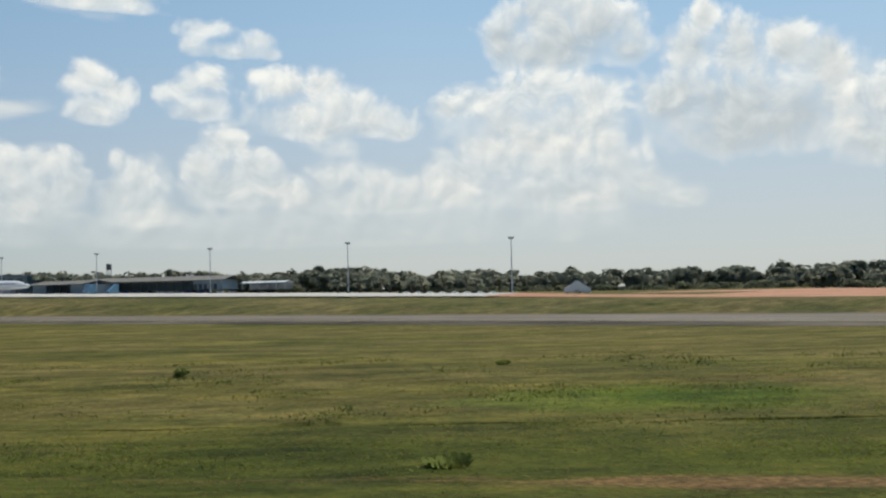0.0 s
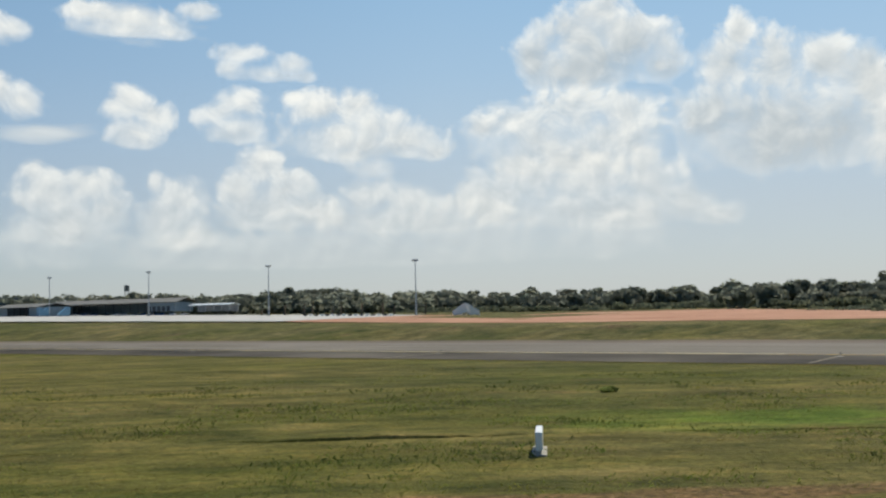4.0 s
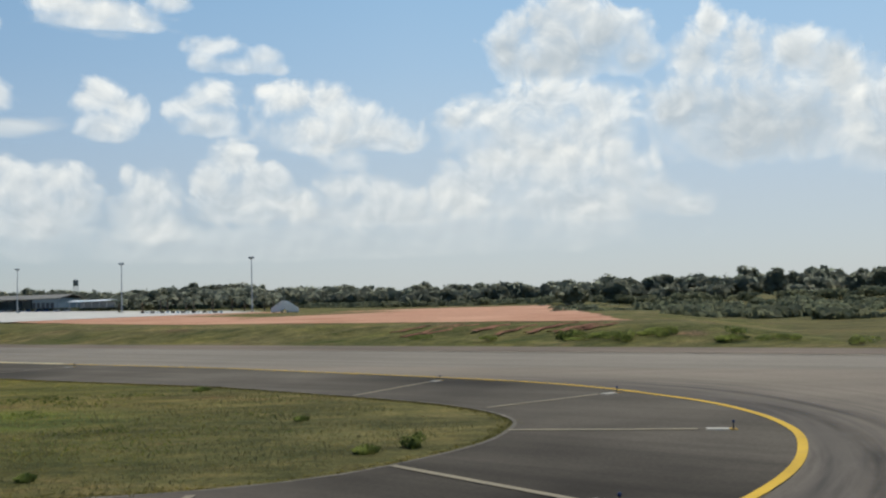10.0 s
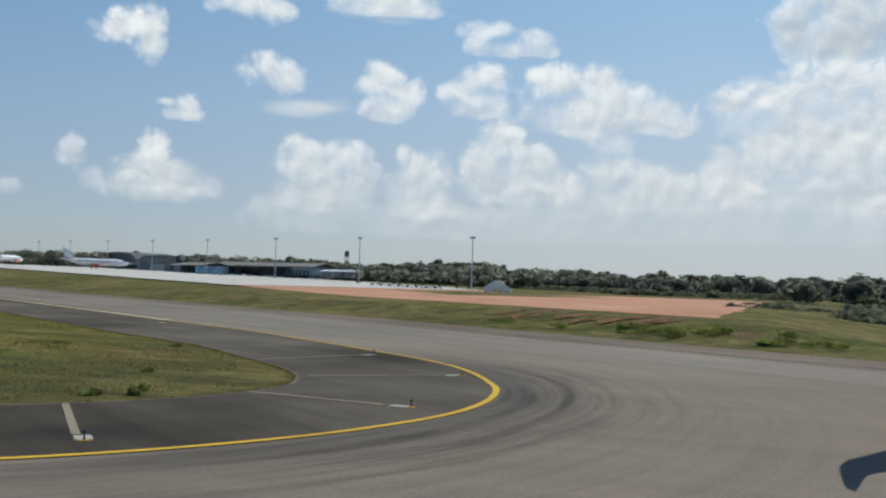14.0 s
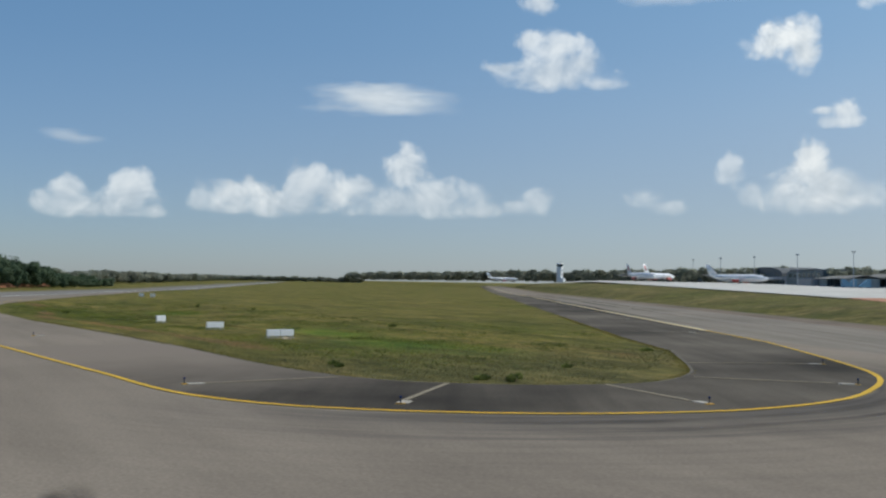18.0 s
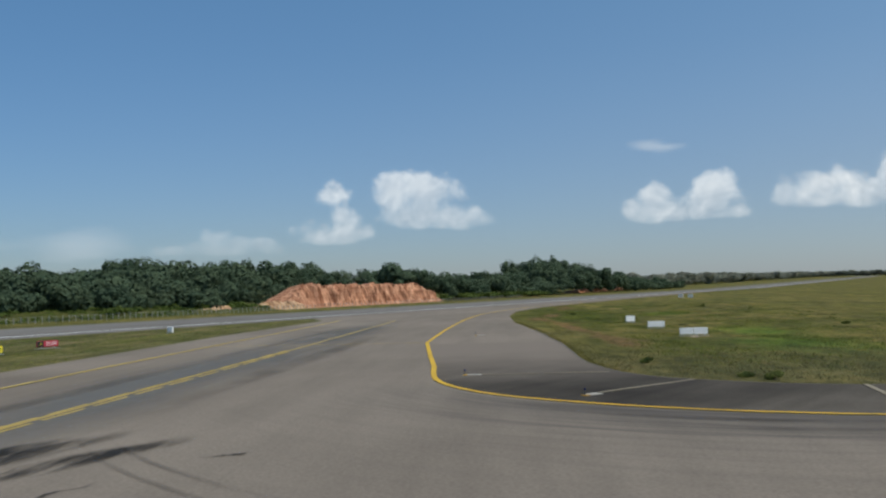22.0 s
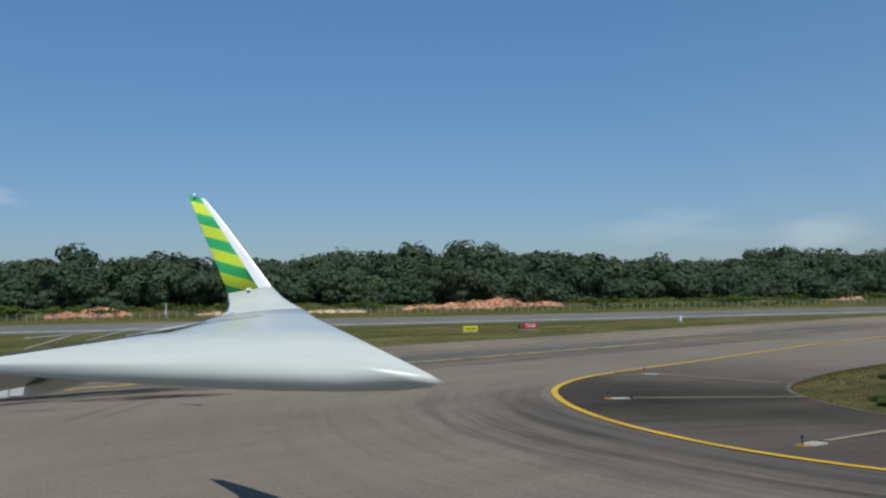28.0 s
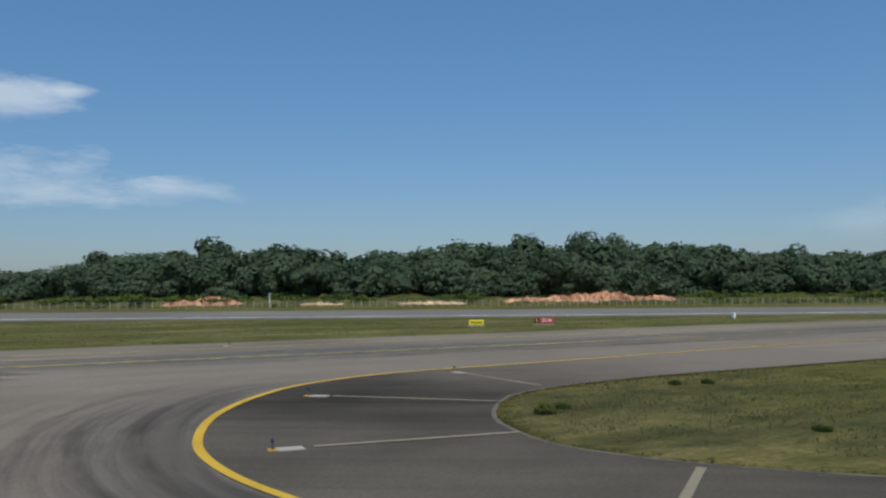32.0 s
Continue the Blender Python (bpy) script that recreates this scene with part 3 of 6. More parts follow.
aside = ramp(nt, calc2("MULTIPLY_ADD", turn, 0.159, 0.5), (0.30, (0, 0, 0)), (0.42, (1, 1, 1)), (0.62, (1, 1, 1)), (0.70, (0.15, 0.15, 0.15)))
worn = mix(nt, 1.0, mix(nt, 1.0, lines, zone, "MULTIPLY"), aside, "MULTIPLY")
hug = mix(nt, 1.0, ramp(nt, calc2("MULTIPLY", ring, 0.02), (0.40, (0, 0, 0)), (0.425, (0.85, 0.85, 0.85)), (0.465, (0.50, 0.50, 0.50)), (0.53, (0.06, 0.06, 0.06)), (0.57, (0, 0, 0))), aside, "MULTIPLY")
base = mix(nt, hug, old, (0.085, 0.075, 0.065))
nt.links.new(mix(nt, mix(nt, 1.0, worn, (0.92, 0.92, 0.92), "MULTIPLY"), base, (0.062, 0.055, 0.048)), b.inputs["Base Color"])


def arc(cx, cy, r, a0, a1, n=28, squash=1.0):
    return [(cx + r * math.cos(radians(a0 + (a1 - a0) * k / n)), cy + r * squash * math.sin(radians(a0 + (a1 - a0) * k / n))) for k in range(n + 1)]


def streak(points, width, z):
    """A mark that narrows at both ends."""
    me = bpy.data.meshes.new("mark")
    P = [Vector((p[0], p[1], 0)) for p in points]
    co, uv, faces = [], [], []
    for i, p in enumerate(P):
        d = (P[min(i + 1, len(P) - 1)] - P[max(i - 1, 0)]).normalized()
        n = Vector((-d.y, d.x, 0))
        f = 0.35 + 0.65 * min(1.0, 3.0 * min(i, len(P) - 1 - i) / len(P)) ** 0.7
        for k in (1, -1):
            co.append(p + n * (k * width * 0.5 * f) + Vector((0, 0, z)))
            uv.append((i / (len(P) - 1), 0.5 + 0.5 * k))
        if i:
            faces.append((2 * i - 2, 2 * i - 1, 2 * i + 1, 2 * i))
    me.from_pydata([tuple(c) for c in co], [], faces)
    lay = me.uv_layers.new(name="UVMap")
    for l in me.loops:
        lay.data[l.index].uv = uv[l.vertex_index]
    return me


def mark(name, points, width, z, mat, label, category, group):
    me = streak(points, width, z)
    me.materials.append(mat)
    return tagged(new(name, me), label, category, group, "structure")


rng = random.Random(4)
for r, w, a0, a1 in ((22.6, 0.9, -50, 30), (24.3, 0.7, -35, 50)):
    mark("tyre_mark", arc(102.5 + rng.uniform(-0.6, 0.6), 29.5, r, a0, a1), w, 0.046 + r * 0.0001, RUBBER,
         "dark curved rubber mark on the asphalt", "tyre mark", "rubber marks on the turn")
for x0, x1, y0, y1, w in ((60, 122, 2.5, 1.0, 2.2), (90, 140, -5.0, -6.5, 1.6), (40, 96, -4.6, -5.6, 1.4)):
    mark("tyre_mark", [(x0 + (x1 - x0) * k / 12, y0 + (y1 - y0) * k / 12) for k in range(13)], w, 0.045, RUBBER,
         "long dark rubber streak on the asphalt", "tyre mark", "rubber marks on the turn")
for x0, y0, x1, y1, w in ((138.0, -2.4, 123.4, 2.3, 2.3), (133.6, 0.5, 124.9, 4.9, 1.9), (131.8, -1.1, 124.8, 0.6, 1.2), (135.5, 0.6, 129.0, 1.9, 0.6), (128.9, 6.1, 128.1, 7.5, 0.35), (134.6, 3.5, 131.6, 4.9, 0.22)):
    mark("oil_stain", [(x0 + (x1 - x0) * k / 12, y0 + (y1 - y0) * k / 12 + 0.12 * math.sin(k * 1.3 + x0)) for k in range(13)], w, 0.048 + 0.001 * w, OIL,
         "black oil streak on the asphalt", "stain", "oil streaks")
mark("worn_lane", [(20 + 135 * k / 16, -1.6 - 1.6 * k / 16 + 0.4 * math.sin(k)) for k in range(17)], 10.0, 0.0435, GREY_WEAR, "broad lane polished blue-grey by wheels", "worn asphalt", "rubber marks on the turn")
for k in (0, 1):
    mark("tyre_mark", [(p.x + 0.9 * k, p.y - 0.5 * k) for p in smooth_line([(124.9, 1.9), (128.6, 4.4), (131.3, 6.8), (133.3, 8.9), (135.4, 11.6)], 6)], 0.32, 0.0525, RUBBER,
         "thin curved rubber mark through the oil streak", "tyre mark", "rubber marks on the turn")

for m, w, k in ((1.7, 2.6, 0), (-1.4, 1.8, 1), (8.5, 1.4, 2), (12.5, 1.2, 3)):
    mark("tyre_mark", [along_t(8 + 12 * q, m + 0.5 * math.sin(q * 0.7 + k)) for q in range(40)], w, 0.047 + 0.0006 * k, STREAKS,
         "long dark worn streak beside the taxiway line", "tyre mark", "dark streaks along the taxiway")

# ---- bank, red earth and apron on the north side ----
bm = bmesh.new()
rng = random.Random(7)
rows = []
S = [1200, 700, 450, 320, 250, 200, 160, 130] + [110 - 4 * k for k in range(43)]
for s in S:
    out = 1.0 if s > 40 else 1.0 + 0.3 * math.sin(s * 0.35)
    row = []
    drop = min(1, max(0, (along_t(s, 40)[0] - 128) / 16))
    for m, f in ((27, 0), (30.5, 0.12), (34, 0.45), (38, 0.85), (41.5, 1.0), (50, 1.0), (60, 1.0), (85, 1.0), (110, 1.0), (190, 1.0), (320, 1.0), (520, 1.0)):
        x, y = along_t(s, m + (rng.uniform(-0.5, 0.5) * out if 28 < m < 45 else 0))
        d = min(1, max(0, (x - 135 - 0.10 * (y - 100)) / 14))
        z = (zed(x, y) * (1 - d) - 0.4 * d) * f
        row.append(bm.verts.new((x, y, z + (rng.uniform(-0.18, 0.18) if 0 < f < 1 else 0) - (0.06 if f == 0 else 0))))
    rows.append(row)
for a, b in zip(rows, rows[1:]):
    for i in range(len(a) - 1):
        bm.faces.new((a[i], b[i], b[i + 1], a[i + 1])).normal_update()
for f in bm.faces:
    if f.normal.z < 0:
        f.normal_flip()
tagged(link("grass_bank", bm, grass("bank_grass", 0.9, False, 0.8, 1.02, 0.58, (0.98, 0.99, 1.30))), "grassy bank rising to the apron", "bank", kind="structure")


def raised(points, dz, n=10, ragged=0.0):
    """A sheet over the raised ground inside a four-cornered outline."""
    bm = bmesh.new()
    a, b, c, d = (Vector((*p, 0)) for p in points)
    g = []
    for i in range(n + 1):
        g.append([])
        for j in range(n + 1):
            p = a.lerp(b, i / n).lerp(d.lerp(c, i / n), j / n)
            if ragged and (i in (0, n) or j in (0, n)):
                p = p + ragged * Vector((noise.noise((p.x * 0.15, p.y * 0.15, 1)), 0.6 * noise.noise((p.x * 0.15, p.y * 0.15, 6)), 0))
            g[-1].append(bm.verts.new((p.x, p.y, zed(p.x, p.y) + dz)))
    for r, q in zip(g, g[1:]):
        for j in range(n):
            bm.faces.new((r[j], q[j], q[j + 1], r[j + 1])).normal_update()
    for f in bm.faces:
        if f.normal.z < 0:
            f.normal_flip()
    return bm


tagged(link("red_earth_field", raised([(129, 96.5), (5.5, 203.0), (-60, 390), (137, 330)], 0.05, 44, 1.6), RED_EARTH), "bare levelled red earth beside the apron", "earth", kind="structure")
tagged(link("apron", raised([(8, 199.5), along_t(900, 58), along_t(900, 330), (32, 385)], 0.12, 60), CONCRETE), "pale concrete apron before the terminal", "apron", kind="structure")

def bank_height(s, m):
    """Height of the grassy bank above the taxiway."""
    x, y = along_t(s, m)
    return zed(x, y) * float(np.interp(m, (27, 30.5, 34, 38, 41.5), (0, 0.12, 0.45, 0.85, 1.0)))


# short washed-out gullies in the bank's face
GULLY = soil("gully_earth", (0.13, 0.060, 0.038), (0.30, 0.150, 0.095), 0.6)
rng = random.Random(12)
for k in range(8):
    s0, slip = 10 - 3.4 * k + rng.uniform(-0.8, 0.8), rng.uniform(1.0, 3.2)
    top, foot, wide = 40.5 - rng.uniform(0, 2.5), 33.5 - rng.uniform(-2.0, 1.5), rng.uniform(0.4, 1.0)
    bm = bmesh.new()
    rows = []
    for q in range(9):
        f = q / 8
        m, s1 = top + (foot - top) * f, s0 + slip * f + 0.3 * math.sin(q * 1.7 + k)
        w = wide * (0.25 + 1.2 * f * (1.25 - f)) * rng.uniform(0.8, 1.2)
        rows.append([bm.verts.new((*along_t(s1 + o * w, m), bank_height(s1, m) + h)) for o, h in ((-1, 0.10), (-0.3, 0.20), (0.4, 0.20), (1, 0.08))])
    for p, q in zip(rows, rows[1:]):
        for i in range(3):
            bm.faces.new((p[i], p[i + 1], q[i + 1], q[i])).normal_update()
    for f in bm.faces:
        if f.normal.z < 0:
            f.normal_flip()
    tagged(link("gully", bm, GULLY), "short washed-out gully of dark red earth", "gully", "gullies in the bank", "structure")

# a low overgrown step runs through the island, its foot in shade
co, faces = [], []
for i in range(240):
    x = -50 + 124 * i / 239
    y = float(np.interp(x, (-50, -20, 8, 24, 34, 44, 53, 66, 74), (36, 34.0, 33.2, 32.6, 31.8, 34.4, 34.2, 34.3, 33.8))) + 0.5 * noise.noise((x * 0.22, 3.0, 0)) + 0.18 * noise.noise((x * 1.1, 5.0, 0))
    h = max(0.0, 0.05 + 0.20 * noise.noise((x * 0.11, 9.0, 0)) + 0.05 * noise.noise((x * 0.9, 2.0, 0))) * min(1.0, (i + 1) / 20, (240 - i) / 20)
    for dy, f in ((0.0, -0.02), (0.05, 0.7), (0.22, 1.0), (1.2, 0.75), (3.4, -0.02)):
        co.append((x, y + dy, (h * f if f > 0 else -0.02) + float(sink(x, y + dy))))
for i in range(239):
    for q in range(4):
        faces.append((i * 5 + q, i * 5 + 5 + q, i * 5 + 6 + q, i * 5 + q + 1))
me = bpy.data.meshes.new("grass_step")
me.from_pydata(co, [], faces)
me.materials.append(GRASS)
tagged(new("grass_step", me), "low overgrown step along an old ditch in the grass", "bank", kind="structure")

# ---- woods, cuts in the earth, fence ----
def woods(name, spots, rng, leaves, size, mat, label, dome=False):
    """Far woods in one mesh: spots give x, y, ground height, tree height, crown width."""
    C, U, V = [], [], []
    for x, y, z, h, w in spots:
        n = int(leaves * rng.uniform(0.8, 1.2))
        blade = size * min(1.5, max(0.9, (w * h / 60) ** 0.5)) if dome else size
        tall = 0.34 if dome and h > 8 else 0.48
        c, u, v = leaf_cloud(rng, (x, y, z + h * (1 - tall)), (w * 0.5, w * 0.5, h * tall), n, blade)
        C.append(c), U.append(u), V.append(v)
        for k in range(4):
            a = rng.uniform(0, 6.283)
            c, u, v = leaf_cloud(rng, (x + math.cos(a) * w * 0.33, y + math.sin(a) * w * 0.33, z + h * rng.uniform(0.35, 0.88)),
                                 (w * 0.27, w * 0.27, h * 0.17), n // 5, blade)
            C.append(c), U.append(u), V.append(v)
    return tagged(quads(name, np.concatenate(C), np.concatenate(U), np.concatenate(V), mat), label, "woods", kind="stuff")


rng = np.random.default_rng(11)
TOP_S = [-420, -110, -100, -85, -77, -67, -57, -39, -24, -14, 3, 18, 38, 58, 66, 84, 93, 101, 116, 145, 163, 182, 238, 264, 273, 290, 309, 336, 368, 387, 418, 454, 483, 560]
TOP_Z = [8, 7, 7, 8.6, 11, 12.6, 11.6, 12.9, 9.8, 10.8, 13, 14, 13.2, 12.9, 10.7, 10.8, 9.5, 10.5, 12.4, 14.2, 13.5, 14.5, 14, 12, 11, 10.4, 10.5, 9, 14, 17, 18, 15, 10, 9]
spots = []
for row in range(6):
    s = -420.0
    while s < 580:
        s += rng.uniform(3.6, 6.6) if s < 200 else rng.uniform(6, 10)
        m = -63 - row * 6.5 + rng.uniform(-3, 3) - (24 if 134 < s < 236 else 0)
        x, y = along_r(s, m)
        top = 1.2 * float(np.interp(s, TOP_S, TOP_Z)) * (0.45 + 0.11 * row - 0.012 * row * (row - 1) * 0.5 + (rng.uniform(-0.1, 0.25) if row < 3 else 0)) * rng.normal(0.98, 0.10)
        z = 0.35 * row
        spots.append((x, y, z, max(3.5, top - z), rng.uniform(5.5, 9.0) + 0.6 * row))
for k in range(330):
    s = rng.uniform(-330, 132)
    x, y = along_r(s, rng.uniform(-70, -63))
    spots.append((x, y, 0.8, rng.uniform(3.5, 6.5), rng.uniform(5, 8)))
woods("south_forest", spots, rng, 480, 0.27, LEAF_DARK, "dense dark green forest behind the runway fence", True)
spots = []
for k in range(420):
    s = rng.uniform(-300, 330)
    if not 132 < s < 236:
        x, y = along_r(s, rng.uniform(-63, -56) - (7 if 4 < s < 46 else 0))
        spots.append((x, y, 0.6 + (1.4 if 8 < s < 42 else 0), rng.uniform(0.8, 2.2), rng.uniform(2.5, 6)))
for k in range(150):
    s = rng.uniform(-120, 150)
    if -60 < s < -38 or -33 < s < 3 or 5 < s < 44 or s > 102:
        continue
    x, y = along_r(s, rng.uniform(-55.5, -51.5))
    spots.append((x, y, -0.2, rng.uniform(0.4, 1.1), rng.uniform(1.2, 3.5)))
woods("forest_fringe", spots, rng, 110, 0.22, LEAF_LIGHT, "lighter green shrubs along the foot of the forest")
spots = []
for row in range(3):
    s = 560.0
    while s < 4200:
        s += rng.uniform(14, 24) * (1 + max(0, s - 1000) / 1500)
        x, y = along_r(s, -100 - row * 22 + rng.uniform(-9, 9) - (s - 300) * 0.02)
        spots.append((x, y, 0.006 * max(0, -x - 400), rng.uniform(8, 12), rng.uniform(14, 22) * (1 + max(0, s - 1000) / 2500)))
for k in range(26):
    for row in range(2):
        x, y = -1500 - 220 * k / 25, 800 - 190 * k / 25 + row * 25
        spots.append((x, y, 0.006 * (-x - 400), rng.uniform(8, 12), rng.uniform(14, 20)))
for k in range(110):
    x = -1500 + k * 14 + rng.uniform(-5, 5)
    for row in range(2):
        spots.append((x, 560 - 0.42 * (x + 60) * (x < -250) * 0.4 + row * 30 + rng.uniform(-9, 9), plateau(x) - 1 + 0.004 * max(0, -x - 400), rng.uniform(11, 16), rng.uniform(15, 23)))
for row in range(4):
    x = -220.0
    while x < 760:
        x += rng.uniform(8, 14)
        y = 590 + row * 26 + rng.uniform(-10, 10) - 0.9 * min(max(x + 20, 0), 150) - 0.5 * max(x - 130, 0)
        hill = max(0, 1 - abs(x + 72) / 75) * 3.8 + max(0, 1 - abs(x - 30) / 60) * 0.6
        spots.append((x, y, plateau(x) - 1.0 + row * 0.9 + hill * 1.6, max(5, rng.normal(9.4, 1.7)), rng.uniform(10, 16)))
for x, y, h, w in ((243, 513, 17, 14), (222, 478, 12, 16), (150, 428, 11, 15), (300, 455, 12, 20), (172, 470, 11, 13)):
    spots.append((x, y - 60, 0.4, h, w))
woods("north_woods", spots, rng, 240, 1.05, LEAF_HAZED, "line of trees beyond the apron in green lightened for haze")
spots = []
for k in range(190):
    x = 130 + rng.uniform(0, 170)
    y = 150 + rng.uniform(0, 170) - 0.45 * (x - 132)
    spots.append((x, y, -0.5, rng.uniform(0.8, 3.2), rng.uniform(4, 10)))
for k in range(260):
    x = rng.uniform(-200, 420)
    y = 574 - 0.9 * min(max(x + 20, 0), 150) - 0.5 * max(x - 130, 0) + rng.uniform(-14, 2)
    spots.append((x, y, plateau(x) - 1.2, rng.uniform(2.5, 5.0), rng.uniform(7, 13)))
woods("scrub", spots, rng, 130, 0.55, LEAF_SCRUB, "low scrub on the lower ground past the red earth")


def earth_cut(s0, s1, m, height, mat, label, seed, depth=7.0, peak=0.5):
    """A steep eroded cut along the runway side, ribbed by gullies, its ragged top meeting the slope behind."""
    r = random.Random(seed)
    n = max(24, int((s1 - s0) / 0.40))
    steps = ((0, -0.5), (0.10, 0.1), (0.25, 0.45), (0.42, 0.8), (0.6, 1.1), (0.78, 1.5), (0.92, 1.9), (1.0, 2.5), (0.93, depth * 0.6), (0.55, depth))
    co, faces = [], []
    for i in range(n + 1):
        f0 = i / n
        s = s0 + (s1 - s0) * f0
        end = min(1.0, f0 / 0.10, (1 - f0) / 0.16) ** 0.6 if height > 5 else min(1.0, f0 / max(peak, 0.05), (1 - f0) / max(1 - peak, 0.05)) ** 0.45
        ragged = 0.86 + (0.45 * noise.noise((s * 0.16, seed, 7)) + 0.30 * noise.noise((s * 0.7, seed, 9))) * min(1.0, 2.2 / height)
        h = height * end * max(0.15, ragged)
        for q, (f, back) in enumerate(steps):
            rib = noise.noise((s * 0.42, seed, f * 0.25)) * 1.5 + (1 - 2 * abs(noise.noise((s * 0.8, seed, f * 0.3)))) * 0.8 + noise.noise((s * 1.6, seed, f * 0.8)) * 0.7
            wob = rib * (height / 3.0) ** 0.5 * (1 if 0 < q < 7 else 0.3)
            x, y = along_r(s, m - back * (height / 3.0) ** 0.4 - wob if q < 8 else m - back)
            co.append((x, y, -0.08 + h * f + (r.uniform(-0.06, 0.06) * h if 0 < q < 8 else 0)))
    w = len(steps)
    for i in range(n):
        for q in range(w - 1):
            faces.append((i * w + q, i * w + q + 1, i * w + w + q + 1, i * w + w + q))
    me = bpy.data.meshes.new("earth_cut")
    me.from_pydata(co, [], faces)
    me.materials.append(mat)
    return tagged(new("earth_cut", me), label, "earth bank", "cut earth banks", "structure")


PALE_EARTH = soil("pale_sandy_earth", (0.36, 0.22, 0.12), (0.62, 0.46, 0.29), 0.25, True)
earth_cut(145, 231, -57, 7.4, ORANGE_EARTH, "tall ribbed cut of bare orange earth", 3, 14, 0.22)
earth_cut(124, 149, -55, 3.0, PALE_EARTH, "low rough bank of sandy earth", 5, 7, 0.7)
earth_cut(104, 121, -55, 2.0, PALE_EARTH, "low rough bank of sandy earth", 6, 6, 0.7)
earth_cut(4, 45, -54, 2.8, ORANGE_EARTH, "bare orange earth cut below the forest", 8, 8, 0.6)
earth_cut(-58, -41, -53, 2.3, ORANGE_EARTH, "small bare orange earth cut", 9, 5, 0.6)
earth_cut(-35, -20, -52, 1.0, PALE_EARTH, "low bank of pale sandy earth", 12, 4, 0.5)
earth_cut(-17, 2, -52, 1.2, PALE_EARTH, "low bank of pale sandy earth", 14, 4, 0.6)
earth_cut(47, 58, -54, 0.8, PALE_EARTH, "low bank of pale sandy earth", 15, 4, 0.3)
earth_cut(440, 540, -84, 3.6, ORANGE_EARTH, "distant cut of bare earth", 17, 14)
earth_cut(-110, -84, -54, 0.7, PALE_EARTH, "low bank of pale sandy earth", 19, 4)

# grassy slope below the forest
co, faces = [], []
for i in range(200):
    s = -330 + 462 * i / 199
    for m, z in ((-49.5, -0.03), (-53, 0.25), (-57, 1.0), (-61, 1.7), (-66, 2.1), (-74, 2.2), (-80, -0.2)):
        lift = 1.0 + 0.55 * noise.noise((s * 0.05, m * 0.1, 5)) + 0.35 * noise.noise((s * 0.25, m * 0.3, 8))
        co.append((*along_r(s, m), z * lift if z > 0 else z))
for i in range(199):
    for q in range(6):
        faces.append((i * 7 + q, i * 7 + q + 1, i * 7 + q + 8, i * 7 + q + 7))
me = bpy.data.meshes.new("forest_slope")
me.from_pydata(co, [], faces)
me.materials.append(grass("slope_grass", 0.9, False, 0.7, 0.80, 0.66, (0.85, 0.98, 1.10)))
tagged(new("forest_slope", me), "rough grassy slope at the foot of the forest", "bank", kind="structure")

# fence: posts and wires
WIRE = plain("fence_wire", (0.30, 0.31, 0.31), 0.5, 0.5)
POST = plain("concrete_post", (0.25, 0.25, 0.23), 0.9)
fence = thing("perimeter_fence", Matrix(), "pale concrete post and wire fence along the runway", "fence")
post_mesh = None
for k in range(300):
    x, y = along_r(-170 + k * 1.5, -48.5)
    if post_mesh is None:
        ob = part("post", box(-0.05, -0.05, 0, 0.05, 0.05, 1.25), POST, fence)
        post_mesh = ob.data
    else:
        ob = new("post", post_mesh)
        ob.parent = fence
    ob.location = (x, y, 0)
for z in (0.4, 0.8, 1.15):
    a, b = along_r(-170, -48.5), along_r(277, -48.5)
    part("wire", rod((*a, z), (*b, z), 0.012, n=4), WIRE, fence)
px, py = along_r(-36.8, -50)
pole = thing("marker_pole", pose(px, py, 0), "short white pole with a small lamp by the fence", "pole")
part("shaft", rod((0, 0, 0), (0, 0, 2.3), 0.09, 0.07), WHITE, pole)
part("lamp", box(-0.16, -0.12, 2.2, 0.16, 0.12, 2.65, 0.04), GREY_METAL, pole)
part("cabinet", box(-0.2, 0.1, 0, 0.2, 0.45, 0.7, 0.03), GREY_METAL, pole)

# ---- the wing with its winglet ----
WING_PAINT = plain("white_wing_paint", (0.515, 0.535, 0.495), 0.28, 0.0, 0.05, 1.2)
FLAP_PAINT = plain("grey_flap_paint", (0.53, 0.555, 0.51), 0.3, 0.0, 0.06, 1.5)
LE_METAL = plain("bright_leading_edge", (0.80, 0.80, 0.79), 0.22, 0.1, 0.04)
STRIPES, nt, b = material("striped_winglet_paint", 0.48)
tc = nt.nodes.new("ShaderNodeTexCoord")
sep = nt.nodes.new("ShaderNodeSeparateXYZ")
nt.links.new(tc.outputs["Object"], sep.inputs[0])
lean = node(nt, "Math")
lean.operation = "MULTIPLY_ADD"
lean.inputs[1].default_value = 0.27
nt.links.new(sep.outputs[0], lean.inputs[0])
nt.links.new(sep.outputs[2], lean.inputs[2])
per = node(nt, "Math")
per.operation = "MULTIPLY_ADD"
per.inputs[1].default_value, per.inputs[2].default_value = 1 / 0.40, 0.56
nt.links.new(lean.outputs[0], per.inputs[0])
fr = node(nt, "Math")
fr.operation = "FRACT"
nt.links.new(per.outputs[0], fr.inputs[0])
band = ramp(nt, fr.outputs[0], (0.0, (0.032, 0.35, 0.105)), (0.48, (0.50, 0.62, 0.030)))
band.node.color_ramp.interpolation = "CONSTANT"
nt.links.new(band, b.inputs["Base Color"])


